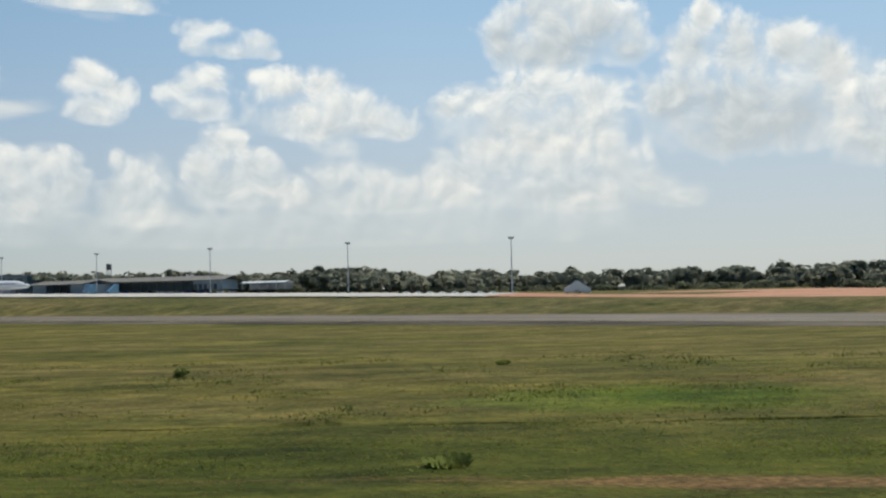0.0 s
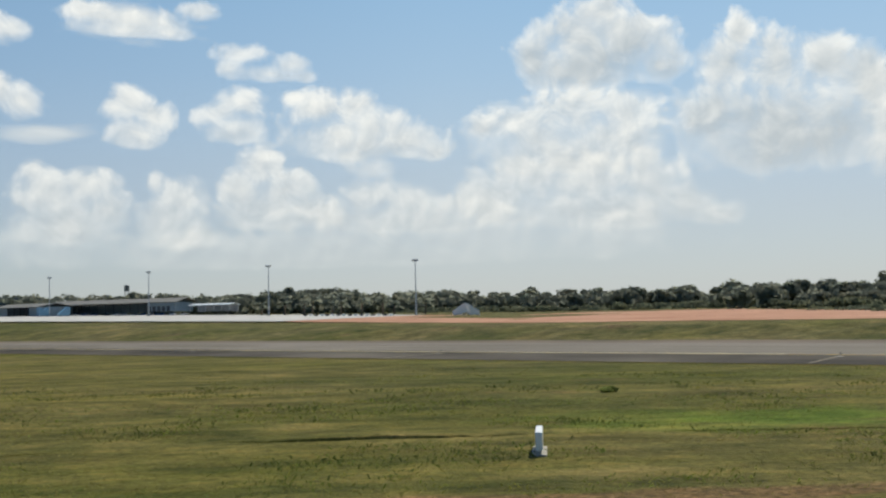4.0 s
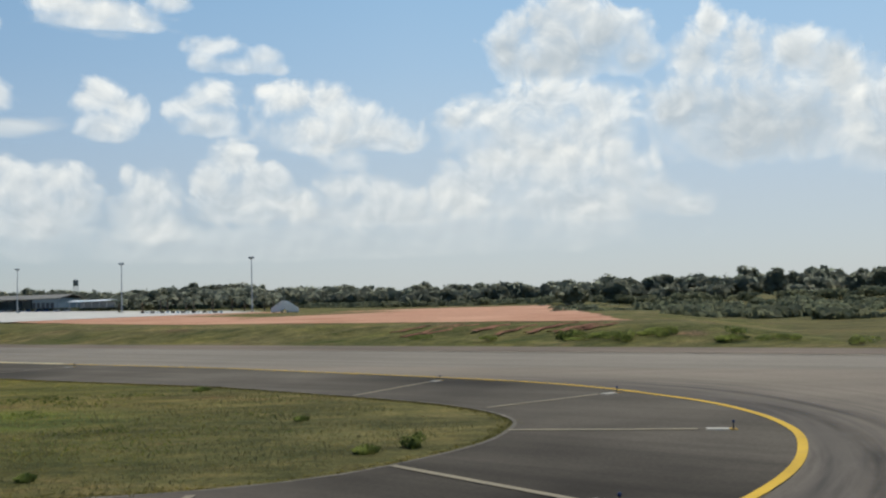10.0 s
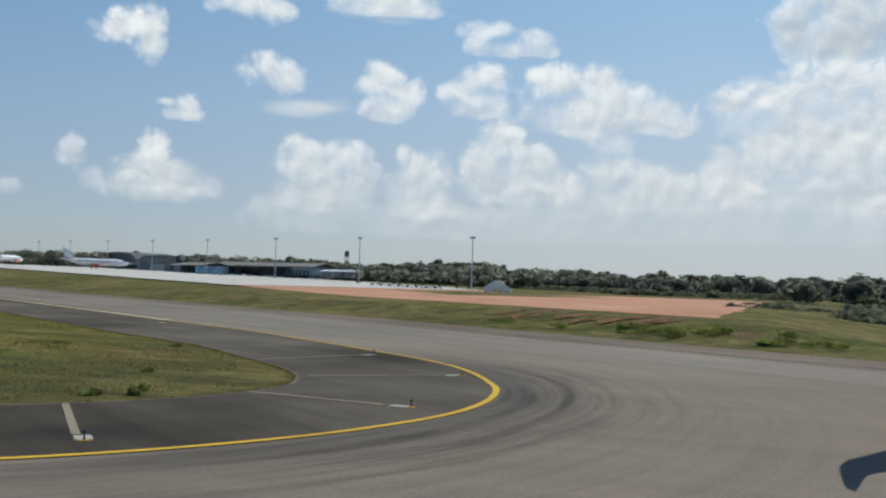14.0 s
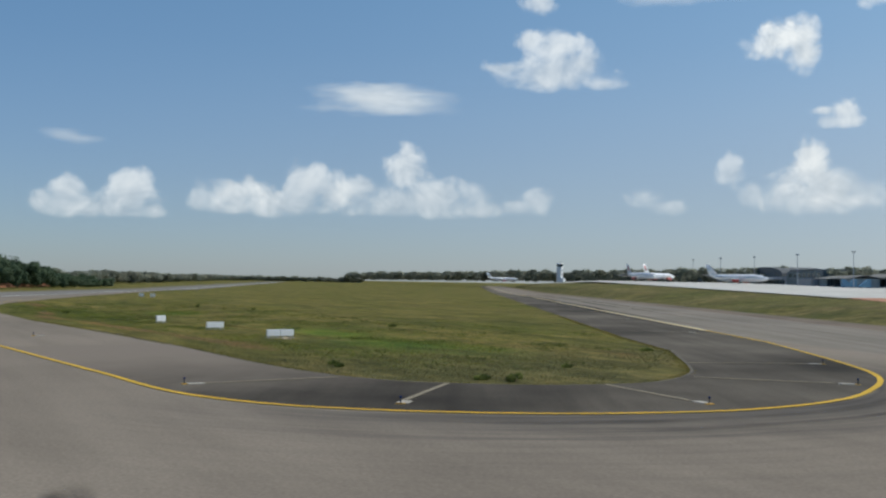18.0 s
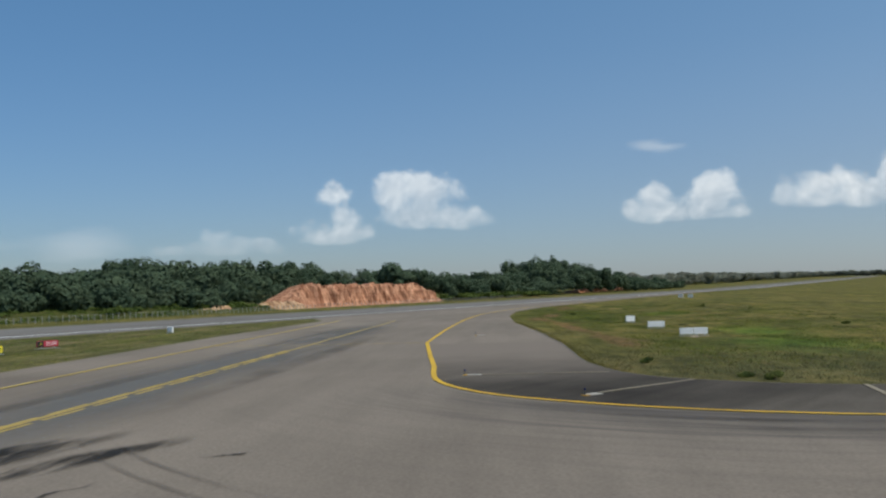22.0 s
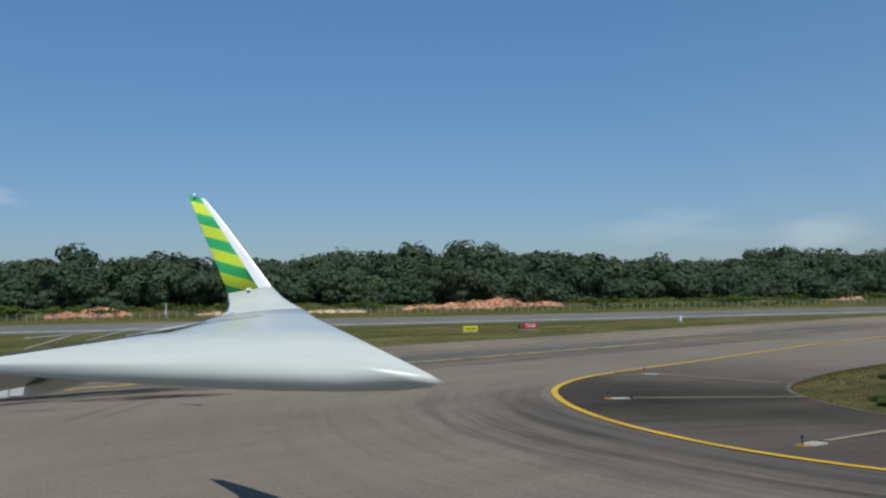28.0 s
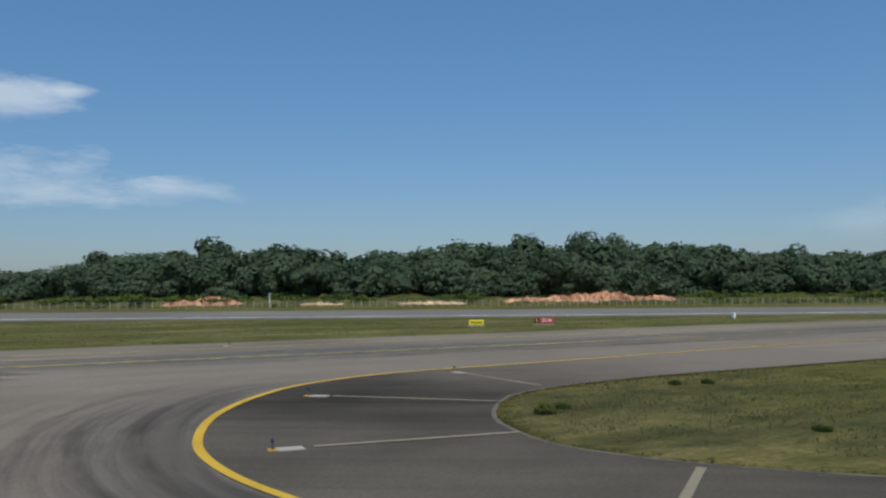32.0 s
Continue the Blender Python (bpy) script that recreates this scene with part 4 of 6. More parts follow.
def loft(sections, n=18, bm=None, caps=True):
    """An aerofoil skin through sections: trailing edge, leading edge, up direction, thickness."""
    bm = bm or bmesh.new()
    rings = []
    for te, le, up, thick in sections:
        te, le, up = Vector(te), Vector(le), Vector(up).normalized()
        ring = []
        for k in range(n):
            a = 2 * math.pi * k / n
            c = 0.5 - 0.5 * math.cos(a)
            t = thick * 2.6 * (0.2969 * math.sqrt(c) - 0.126 * c - 0.3516 * c * c + 0.2843 * c ** 3 - 0.1015 * c ** 4)
            ring.append(bm.verts.new(le.lerp(te, c) + up * t * (1 if a < math.pi else -0.75)))
        rings.append(ring)
    for a, b in zip(rings, rings[1:]):
        for k in range(n):
            bm.faces.new((a[k], a[(k + 1) % n], b[(k + 1) % n], b[k]))
    if caps:
        bm.faces.new(rings[0]), bm.faces.new(rings[-1])
    bmesh.ops.recalc_face_normals(bm, faces=bm.faces)
    return bm


wing = thing("aircraft_wing", pose(151.265, 31.85, 0, 0, 0, 125.15), "white airliner wing with a green striped winglet and lowered flap", "wing")
UPZ = (0, 0, 1)
part("wing_panel", loft([((4.15, 6.4, 3.80), (8.6, 6.4, 3.72), UPZ, 0.52), ((3.55, 10.8, 3.84), (6.4, 10.8, 3.86), UPZ, 0.36),
                         ((3.10, 13.0, 3.90), (5.2, 13.0, 3.97), UPZ, 0.25), ((2.70, 14.9, 3.99), (4.25, 14.9, 4.08), UPZ, 0.17)], 22), WING_PAINT, wing, "", True)
part("winglet_root", loft([((2.70, 14.9, 3.99), (4.25, 14.9, 4.08), UPZ, 0.17), ((2.60, 15.30, 4.05), (3.92, 15.30, 4.16), (0, -0.25, 1), 0.15),
                           ((2.50, 15.62, 4.16), (3.56, 15.64, 4.29), (0, -0.7, 1), 0.13), ((2.38, 15.82, 4.38), (3.26, 15.84, 4.50), (0, -1.6, 1), 0.11)], 18), WING_PAINT, wing, "white curved root of the winglet", True)
LETS = [((2.38, 15.82, 4.38), (3.26, 15.84, 4.50), 0.11), ((2.07, 15.97, 4.95), (2.79, 15.99, 5.02), 0.09), ((1.66, 16.13, 5.70), (2.16, 16.15, 5.73), 0.07), ((1.34, 16.26, 6.31), (1.70, 16.27, 6.22), 0.045)]


def winglet_skin(front):
    """The winglet's skin, either its leading edge or all behind it."""
    n = 28
    bm = loft([(te, le, (0, -1, 0.22), t * 1.25) for te, le, t in LETS], n)
    bm.faces.ensure_lookup_table()
    drop = []
    for i, f in enumerate(bm.faces):
        chord = 0.5 - 0.5 * math.cos(2 * math.pi * (i % n + 0.5) / n)
        is_front = chord < 0.30 and len(f.verts) == 4
        if is_front != front:
            drop.append(f)
    bmesh.ops.delete(bm, geom=drop, context="FACES")
    return bm


part("winglet", winglet_skin(False), STRIPES, wing, "winglet with diagonal green and lime stripes", True)
part("winglet_leading_edge", winglet_skin(True), LE_METAL, wing, "white leading edge of the winglet", True)
flap = part("flap", loft([((3.68, 6.4, 3.42), (4.16, 6.4, 3.77), (-0.5, 0, 1), 0.14), ((3.46, 9.4, 3.41), (3.78, 9.4, 3.82), (-0.6, 0, 1), 0.12), ((3.24, 10.9, 3.55), (3.58, 10.86, 3.82), (-0.6, 0, 1), 0.09)], 16), FLAP_PAINT, wing, "lowered grey trailing flap", True)
SEAM = plain("dark_panel_seam", (0.30, 0.31, 0.31), 0.6)


def seam(a, b, width, mat=SEAM, name="panel_seam"):
    """A thin raised strip between two points of the upper skin."""
    return part(name, rod(a, b, width, n=6), mat, wing)


seam((4.14, 6.6, 3.80), (3.58, 10.75, 3.845), 0.019, DARK, "flap_gap")
part("aileron", loft([((3.12, 13.0, 3.915), (3.42, 13.0, 3.955), UPZ, 0.05), ((3.50, 10.95, 3.86), (3.86, 10.95, 3.93), UPZ, 0.06)], 12), WING_PAINT, wing, "", True)
for y0, y1 in ((7.9, 7.9), (9.2, 9.2), (10.6, 10.6)):
    k = (y0 - 6.4) / 4.4
    seam((4.18 - 0.6 * k, y0, 3.855 + 0.02 * k), (4.75 - 0.72 * k, y1, 4.005 - 0.03 * k), 0.005)
seam((4.95, 6.6, 4.035), (3.95, 12.6, 3.995), 0.005)
seam((5.9, 6.6, 4.055), (4.50, 12.6, 4.055), 0.005)
for k in range(4):
    part("static_wick", rod((3.02 - 0.13 * k, 13.2 + 0.5 * k, 3.90 + 0.02 * k), (2.84 - 0.13 * k, 13.2 + 0.5 * k, 3.87 + 0.02 * k), 0.012, 0.006, 5), DARK, wing)


def prism(profile, y0, y1, bevel):
    """A box-like shell of that side profile, x and z, between two stations of the span."""
    bm = bmesh.new()
    p = [bm.verts.new((x, y0, z)) for x, z in profile]
    q = [bm.verts.new((x, y1, z)) for x, z in profile]
    bm.faces.new(p), bm.faces.new(q)
    for k in range(len(p)):
        bm.faces.new((p[k], p[(k + 1) % len(p)], q[(k + 1) % len(p)], q[k]))
    bmesh.ops.recalc_face_normals(bm, faces=bm.faces)
    bmesh.ops.bevel(bm, geom=bm.edges[:], offset=bevel, segments=2, affect="EDGES", clamp_overlap=True)
    return bm


fairing = part("flap_track_fairing", prism(((3.33, 3.29), (3.34, 3.40), (3.45, 3.43), (3.67, 3.45), (4.3, 3.62), (4.5, 3.55), (4, 3.40), (3.63, 3.31)), 8.50, 8.84, 0.02), FLAP_PAINT, wing, "grey canoe-shaped fairing under the flap")
part("fairing_tail", prism(((3.32, 3.29), (3.01, 3.26), (2.99, 3.32), (3.21, 3.44), (3.26, 3.44), (3.26, 3.36), (3.32, 3.405)), 8.50, 8.84, 0.012), FLAP_PAINT, fairing, "blunt tail of the fairing, swung down with the flap")
bm = bmesh.new()
lower = [bm.verts.new(c) for c in ((3.30, 9.02, 3.55), (3.22, 9.0, 3.49), (3.27, 8.50, 3.47), (3.37, 8.50, 3.53))]
upper = [bm.verts.new(v.co + Vector((0, 0, 0.03))) for v in lower]
bm.faces.new(lower), bm.faces.new(upper)
for k in range(4):
    bm.faces.new((lower[k], lower[(k + 1) % 4], upper[(k + 1) % 4], upper[k]))
bmesh.ops.recalc_face_normals(bm, faces=bm.faces)
part("flap_tab", bm, FLAP_PAINT, flap, "small grey tab on the flap's edge")
for at_x, at_y, at_z in ((2.84, 15.74, 4.45), (2.96, 14.78, 4.06)):
    bm = bmesh.new()
    bmesh.ops.create_icosphere(bm, subdivisions=2, radius=0.055)
    for v in bm.verts:
        v.co = Vector((at_x + v.co.x, at_y + v.co.y * 0.6, at_z + v.co.z * 0.5))
    part("light_lens", bm, WHITE, wing, "small white light housing", True)
bm = bmesh.new()
bmesh.ops.create_icosphere(bm, subdivisions=2, radius=0.03, matrix=Matrix.Translation((1.50, 16.20, 6.30)))
part("tip_light", bm, WHITE, wing, "small clear light at the winglet tip", True)

# ---- signs on the grass ----
SIGN_RED = plain("red_sign_face", (0.42, 0.03, 0.05), 0.5, 0, 0.05)
SIGN_YELLOW = plain("yellow_sign_face", (0.72, 0.60, 0.03), 0.5, 0, 0.05)
SIGN_BLACK = plain("black_sign_face", (0.015, 0.015, 0.015), 0.5, 0, 0.05)


def board(name, x, y, turn, panels, width, height, mat, label, frame_mat=None):
    t = thing(name, pose(x, y, float(sink(x, y)), 0, 0, turn), label, "sign", "airfield signs")
    part("base_slab", box(-width * panels / 2 - 0.08, -0.24, 0, width * panels / 2 + 0.08, 0.24, 0.06, 0.02), PALE, t, "pale concrete slab")
    for k in range(panels):
        x0 = (k - panels / 2) * width
        part("panel", box(x0 + 0.02, -0.11, 0.17, x0 + width - 0.02, 0.11, 0.17 + height, 0.025), mat, t)
        for f in (0.2, 0.8):
            part("leg", box(x0 + width * f - 0.04, -0.05, 0.05, x0 + width * f + 0.04, 0.05, 0.24), GREY_METAL, t)
    return t


board("guidance_sign", 71.25, 30.85, 84.5, 2, 1.2, 0.56, WHITE, "white two-panel guidance sign seen from behind on the grass")
board("guidance_sign", 56.0, 30.1, 86.5, 1, 1.75, 0.58, WHITE, "white single-panel guidance sign on the grass")
b1 = board("guidance_sign", 35.5, 30.2, 103, 1, 1.2, 0.70, WHITE, "small white guidance sign with a dark face on the grass")
part("sign_face", box(-0.55, 0.105, 0.21, 0.55, 0.118, 0.84), SIGN_BLACK, b1, "dark sign face")
TAN_RUBBLE = plain("tan_rubble", (0.50, 0.40, 0.29), 0.9, 0, 0.3, 5)
rng = random.Random(31)
for k in range(3):
    bm = bmesh.new()
    bmesh.ops.create_icosphere(bm, subdivisions=2, radius=0.20 - 0.04 * k)
    for v in bm.verts:
        v.co = Vector((v.co.x * rng.uniform(1.0, 2.0), v.co.y * rng.uniform(0.6, 1.2), v.co.z * 0.5 + 0.05))
    st = tagged(link("rubble_stone", bm, TAN_RUBBLE), "pale lump of broken concrete in the grass", "stone", "rubble by the sign")
    st.location = (73.0 + k * 0.45 + rng.uniform(-0.2, 0.2), 30.5 + rng.uniform(-0.5, 0.3), float(sink(73.3, 30.4)))
board("marker_box", 47.2, -24.6, 60, 1, 0.9, 0.6, WHITE, "small white marker box near the runway")
for x, y in ((-116, 65), (-112, 67)):
    board("marker_box", x, y, 60, 1, 1.4, 0.8, WHITE, "small white marker box near the runway")
y_sign = board("direction_sign", 80.8, -26.9, 330, 1, 1.5, 0.52, SIGN_YELLOW, "yellow direction sign with dark writing on the grass")
for k in range(6):
    part("writing_bar", box(0.58 - k * 0.20 - 0.14, 0.112, 0.33, 0.58 - k * 0.20, 0.118, 0.54), SIGN_BLACK, y_sign)
r_sign = board("holding_sign", 72.9, -26.4, 330, 1, 2.1, 0.54, SIGN_RED, "red holding sign with white numbers and a black end panel")
part("black_panel", box(0.44, 0.105, 0.20, 1.02, 0.118, 0.68), SIGN_BLACK, r_sign, "black location panel")


def lettering(name, body, size, x, mat, parent):
    cu = bpy.data.curves.new(name, "FONT")
    cu.body, cu.size, cu.extrude, cu.align_x, cu.align_y = body, size, 0.004, "CENTER", "CENTER"
    tmp = bpy.data.objects.new(name, cu)
    scene.collection.objects.link(tmp)
    me = bpy.data.meshes.new_from_object(tmp.evaluated_get(bpy.context.evaluated_depsgraph_get()))
    bpy.data.objects.remove(tmp)
    me.materials.append(mat)
    ob = new(name, me)
    ob.parent = parent
    ob.matrix_local = pose(x, 0.128, 0.44, 90, 0, 180)
    return ob


lettering("numerals", "22-04", 0.46, -0.31, WHITE, r_sign)
lettering("letter", "B", 0.34, 0.73, SIGN_YELLOW, r_sign)

# ---- apron masts, stairs, barriers ----
def mast(x, y, top):
    base = plateau(x)
    m = thing("light_mast", pose(x, y, base), "tall grey apron floodlight mast with a crown of lamps", "light mast", "floodlight masts")
    h = top - base
    part("pole", rod((0, 0, 0), (0, 0, h), 0.32, 0.14, 10), GREY_METAL, m)
    part("footing", box(-0.8, -0.8, -0.2, 0.8, 0.8, 0.35, 0.05), PALE, m)
    part("crown", rod((0, 0, h - 0.9), (0, 0, h - 0.6), 1.0, 1.0, 12), GREY_METAL, m)
    for k in range(6):
        a = k * math.pi / 3
        f = part("floodlight", box(0.92 * math.cos(a) - 0.3, 0.92 * math.sin(a) - 0.3, h - 0.6, 0.92 * math.cos(a) + 0.3, 0.92 * math.sin(a) + 0.3, h - 0.1, 0.05), GREY_METAL, m)
        part("lamp_glass", box(0.92 * math.cos(a) - 0.24, 0.92 * math.sin(a) - 0.24, h - 0.66, 0.92 * math.cos(a) + 0.24, 0.92 * math.sin(a) + 0.24, h - 0.6), WHITE, f, "white lamp glass")


for x, y, top in ((24.7, 353.3, 23.9), (-42.1, 392.7, 25.3), (-113.3, 441.8, 26.7), (-184.3, 485.3, 27.5), (-255, 528, 28.5), (-326, 571, 29.5), (-397, 614, 31), (-468, 657, 32)):
    mast(x, y, top)


def stairs(x, y, turn):
    s = thing("boarding_stairs", pose(x, y, plateau(x), 0, 0, turn) @ Matrix.Scale(0.80, 4), "white mobile boarding stairs standing on the red earth", "boarding stairs", "parked boarding stairs")
    for side in (-0.95, 0.95):
        bm = bmesh.new()
        a = [bm.verts.new((px, side, pz)) for px, pz in ((0.0, 0.3), (3.0, 0.5), (5.9, 1.5), (5.9, 5.3), (5.0, 5.3), (0.0, 2.0))]
        b = [bm.verts.new((v.co.x, side + 0.06, v.co.z)) for v in a]
        bm.faces.new(a), bm.faces.new(b)
        for k in range(6):
            bm.faces.new((a[k], a[(k + 1) % 6], b[(k + 1) % 6], b[k]))
        bmesh.ops.recalc_face_normals(bm, faces=bm.faces)
        part("side_panel", bm, WHITE, s)
    for k in range(16):
        part("tread", box(k * 0.31, -0.9, 0.4 + k * 0.23, k * 0.31 + 0.34, 0.9, 0.62 + k * 0.23), GREY_METAL, s)
    part("chassis", box(0.3, -0.85, 0.35, 5.6, 0.85, 0.7, 0.05), WHITE, s)
    part("prop", rod((5.2, 0, 0.6), (5.2, 0, 4.3), 0.12), GREY_METAL, s)
    for px in (1.0, 4.8):
        for py in (-0.8, 0.8):
            part("wheel", rod((px, py - 0.12, 0.36), (px, py + 0.12, 0.36), 0.36, n=12), DARK, s)


stairs(40.2, 318, 0)
stairs(49.4, 320, 180)
for k in range(16):
    x = -18 + k * 2.3
    b_ = thing("barrier", pose(x, 352 - k * 0.9, plateau(x)), "small black and white apron barrier", "barrier", "row of barriers")
    part("block", box(-0.75, -0.3, 0, 0.75, 0.3, 0.8, 0.06), WHITE if k % 2 else DARK, b_)

# ---- buildings ----
ROOF = plain("grey_sheet_roof", (0.20, 0.192, 0.175), 0.8, 0.0, 0.15, 0.4)
ROOF_PALE = plain("pale_sheet_roof", (0.55, 0.58, 0.60), 0.75, 0.0, 0.1, 0.4)
BLUE_WALL = plain("blue_sheet_wall", (0.19, 0.245, 0.28), 0.6, 0.1, 0.12, 0.6)
WALL_GREY = plain("grey_rendered_wall", (0.30, 0.31, 0.32), 0.85, 0, 0.12, 0.4)
DARK_ROOF = plain("dark_curved_roof", (0.13, 0.135, 0.135), 0.8, 0, 0.15, 0.3)
GLASS, nt, b = material("dark_window_glass", 0.08)
b.inputs["Base Color"].default_value = (0.03, 0.05, 0.06, 1)


def gable(x0, x1, y0, y1, z0, rise, over=1.2):
    bm = bmesh.new()
    mid = (y0 + y1) / 2
    P = [(y0 - over, z0), (mid, z0 + rise), (y1 + over, z0), (y1 + over, z0 - 0.3), (mid, z0 + rise - 0.35), (y0 - over, z0 - 0.3)]
    a = [bm.verts.new((x0 - over, y, z)) for y, z in P]
    b = [bm.verts.new((x1 + over, y, z)) for y, z in P]
    bm.faces.new(a), bm.faces.new(b)
    for k in range(6):
        bm.faces.new((a[k], a[(k + 1) % 6], b[(k + 1) % 6], b[k]))
    bmesh.ops.recalc_face_normals(bm, faces=bm.faces)
    return bm


hangar = thing("cargo_shed", pose(-162, 527, plateau(-162) + 1.6, 0, 0, 168), "long low cargo shed with a grey roof and blue end walls", "building")
part("back_wall", box(-40, -10, 0, 40, -9.6, 5), BLUE_WALL, hangar)
part("end_wall", box(-41, -10, 0, -24, 10, 5.4), BLUE_WALL, hangar, "blue sheet end block")
part("end_wall", box(36, -10, 0, 40, 10, 5.2), BLUE_WALL, hangar, "blue sheet end block")
part("roof", gable(-42, 42, -11, 11, 5.4, 2.4), ROOF, hangar)
for k in range(12):
    part("column", box(-23 + k * 5.3, 9.5, 0, -22.7 + k * 5.3, 9.8, 5.3), DARK, hangar)
for k in range(5):
    part("doorway", box(-38 + k * 3, 10.0, 0, -36 + k * 3, 10.1, 3), DARK, hangar)
shed = thing("open_shed", pose(-95, 487, plateau(-95) + 2.0, 0, 0, 160), "small open shed with a pale blue sheet roof", "building")
part("roof", gable(-13, 13, -4, 4, 3.6, 0.8, 0.6), ROOF_PALE, shed)
part("back_wall", box(-13, -4, 0, 13, -3.8, 3.3), WALL_GREY, shed)
for k in range(6):
    part("column", box(-13 + k * 5.1, 3.6, 0, -12.7 + k * 5.1, 3.9, 3.5), GREY_METAL, shed)

TEAL_WALL = plain("teal_panel_wall", (0.060, 0.095, 0.115), 0.35, 0.1, 0.15, 0.3)
term = thing("terminal", pose(-249, 547, plateau(-249), 0, 0, 148.3), "long grey terminal with dark curved roofs and teal end block", "building")
part("end_block", box(0, -34, -1, 66, 0, 10.6, 0.1), TEAL_WALL, term, "dark teal panelled end block")
part("side_wing", box(8, 0, -1, 34, 5, 5.2, 0.1), WALL_GREY, term, "low grey wing")
part("hall", box(66, -34, -1, 332, 0, 7.6), WALL_GREY, term)
part("low_roof", box(24, -30, 10.6, 72, -4, 12.0, 0.3), ROOF, term, "flat grey roof")
for mid, half, high in ((112, 42, 7.4), (244, 84, 4.6)):
    prof = [(half * math.cos(radians(q)), 7.6 + high * math.sin(radians(q)) ** 0.7) for q in range(0, 181, 9)]
    bm = bmesh.new()
    p = [bm.verts.new((mid + px, -32, pz)) for px, pz in prof]
    q = [bm.verts.new((mid + px, 2, pz)) for px, pz in prof]
    bm.faces.new(p), bm.faces.new(q)
    for k in range(len(prof) - 1):
        bm.faces.new((p[k], p[k + 1], q[k + 1], q[k]))
    bmesh.ops.recalc_face_normals(bm, faces=bm.faces)
    part("curved_roof", bm, DARK_ROOF, term, "curved dark grey roof")
for x0, x1, z in ((76, 150, 5.2), (166, 322, 4.8)):
    part("canopy", box(x0, 0, z, x1, 7, z + 1.5, 0.1), WHITE, term, "white canopy band")
for k in range(44):
    part("window", box(70 + k * 5.9, 0.02, 0.8, 74.4 + k * 5.9, 0.14, 4.4), GLASS, term)
for k in range(7):
    part("window", box(4 + k * 8.6, 0.02, 6.4, 10.4 + k * 8.6, 0.14, 9.4), GLASS, term)
for x in (96, 150, 214, 280):
    bridge = part("jet_bridge", box(x, 7, 3.4, x + 3.4, 26, 6.2, 0.1), WALL_GREY, term)
    part("bridge_leg", box(x + 1.2, 22, -1, x + 2.2, 23, 3.4), GREY_METAL, bridge)

service = thing("service_building", pose(-212, 520, plateau(-212) + 0.2, 0, 0, 150), "low service building with a grey sheet roof and blue walls", "building")
part("back_wall", box(-22, -9, -0.6, 22, -8.6, 5.0), BLUE_WALL, service)
for x in (-22, 10):
    part("bay", box(x, -8.6, -0.6, x + 12, 8, 5.0), BLUE_WALL, service, "closed blue bay")
part("roof", gable(-23, 23, -10, 10, 5.1, 2.0), ROOF, service)
for k in range(4):
    part("column", box(-9 + k * 6, 8.6, -0.6, -8.6 + k * 6, 9.0, 5.0), DARK, service)
BLUE_GEAR = plain("blue_equipment_paint", (0.12, 0.25, 0.36), 0.5)
for x, y, turn in ((-176, 478, 60), (-184, 484, 240), (-193, 490, 60)):
    st = thing("service_stairs", pose(x, y, plateau(x) + 0.05, 0, 0, turn), "blue mobile service stairs parked on the apron", "stairs", "blue service stairs")
    bm = bmesh.new()
    p = [bm.verts.new((px, -1.1, pz)) for px, pz in ((0, 0.5), (6.5, 0.5), (6.5, 5.0), (5.2, 5.0), (0, 1.3))]
    q = [bm.verts.new((v.co.x, 1.1, v.co.z)) for v in p]
    bm.faces.new(p), bm.faces.new(q)
    for k in range(5):
        bm.faces.new((p[k], p[(k + 1) % 5], q[(k + 1) % 5], q[k]))
    bmesh.ops.recalc_face_normals(bm, faces=bm.faces)
    part("body", bm, BLUE_GEAR, st)
    for px in (1.2, 5.4):
        for py in (-0.9, 0.9):
            part("wheel", rod((px, py - 0.15, 0.4), (px, py + 0.15, 0.4), 0.4, n=12), DARK, st)

tower = thing("control_tower", pose(-248, 319.6, plateau(-248) - 0.5, 0, 0, 20), "white control tower with a dark glazed cab", "control tower")
part("shaft", box(-1.35, -1.35, 0, 1.35, 1.35, 8.6, 0.1), WHITE, tower)
cab = part("cab", rod((0, 0, 8.6), (0, 0, 9.9), 1.5, 1.9, 8), GLASS, tower, "dark glass cab")
part("cab_roof", rod((0, 0, 9.9), (0, 0, 10.3), 2.05, 1.8, 8), WHITE, tower)
part("antenna", rod((0.4, 0, 10.3), (0.4, 0, 11.6), 0.06), DARK, cab)
for k in range(3):
    part("window", box(1.34, -0.4, 1.4 + k * 2.3, 1.40, 0.4, 2.4 + k * 2.3), GLASS, tower)
part("annex", box(1.35, -1.6, 0, 2.9, 1.0, 2.2, 0.05), WHITE, tower)

tank = thing("water_tower", pose(-520, 1420, 0.7), "grey water tank on a tall steel frame", "water tower")
for px in (-2.6, 2.6):
    for py in (-2.6, 2.6):
        part("leg", rod((px * 1.5, py * 1.5, 0), (px, py, 45), 0.45), GREY_METAL, tank)
for z in (12, 24, 36):
    part("brace", box(-3.4 + z * 0.02, -3.4 + z * 0.02, z, 3.4 - z * 0.02, 3.4 - z * 0.02, z + 0.5), GREY_METAL, tank)
part("tank", rod((0, 0, 45), (0, 0, 54), 4.0, 4.0, 16), plain("tank_grey", (0.16, 0.17, 0.17), 0.7), tank)
part("tank_cap", rod((0, 0, 54), (0, 0, 55.4), 4.0, 0.6, 16), WALL_GREY, tank)

# ---- parked aircraft ----
AIR_WHITE = plain("white_aircraft_paint", (0.78, 0.78, 0.78), 0.3, 0, 0.04)
AIR_RED = plain("red_aircraft_paint", (0.50, 0.12, 0.09), 0.35, 0, 0.1)


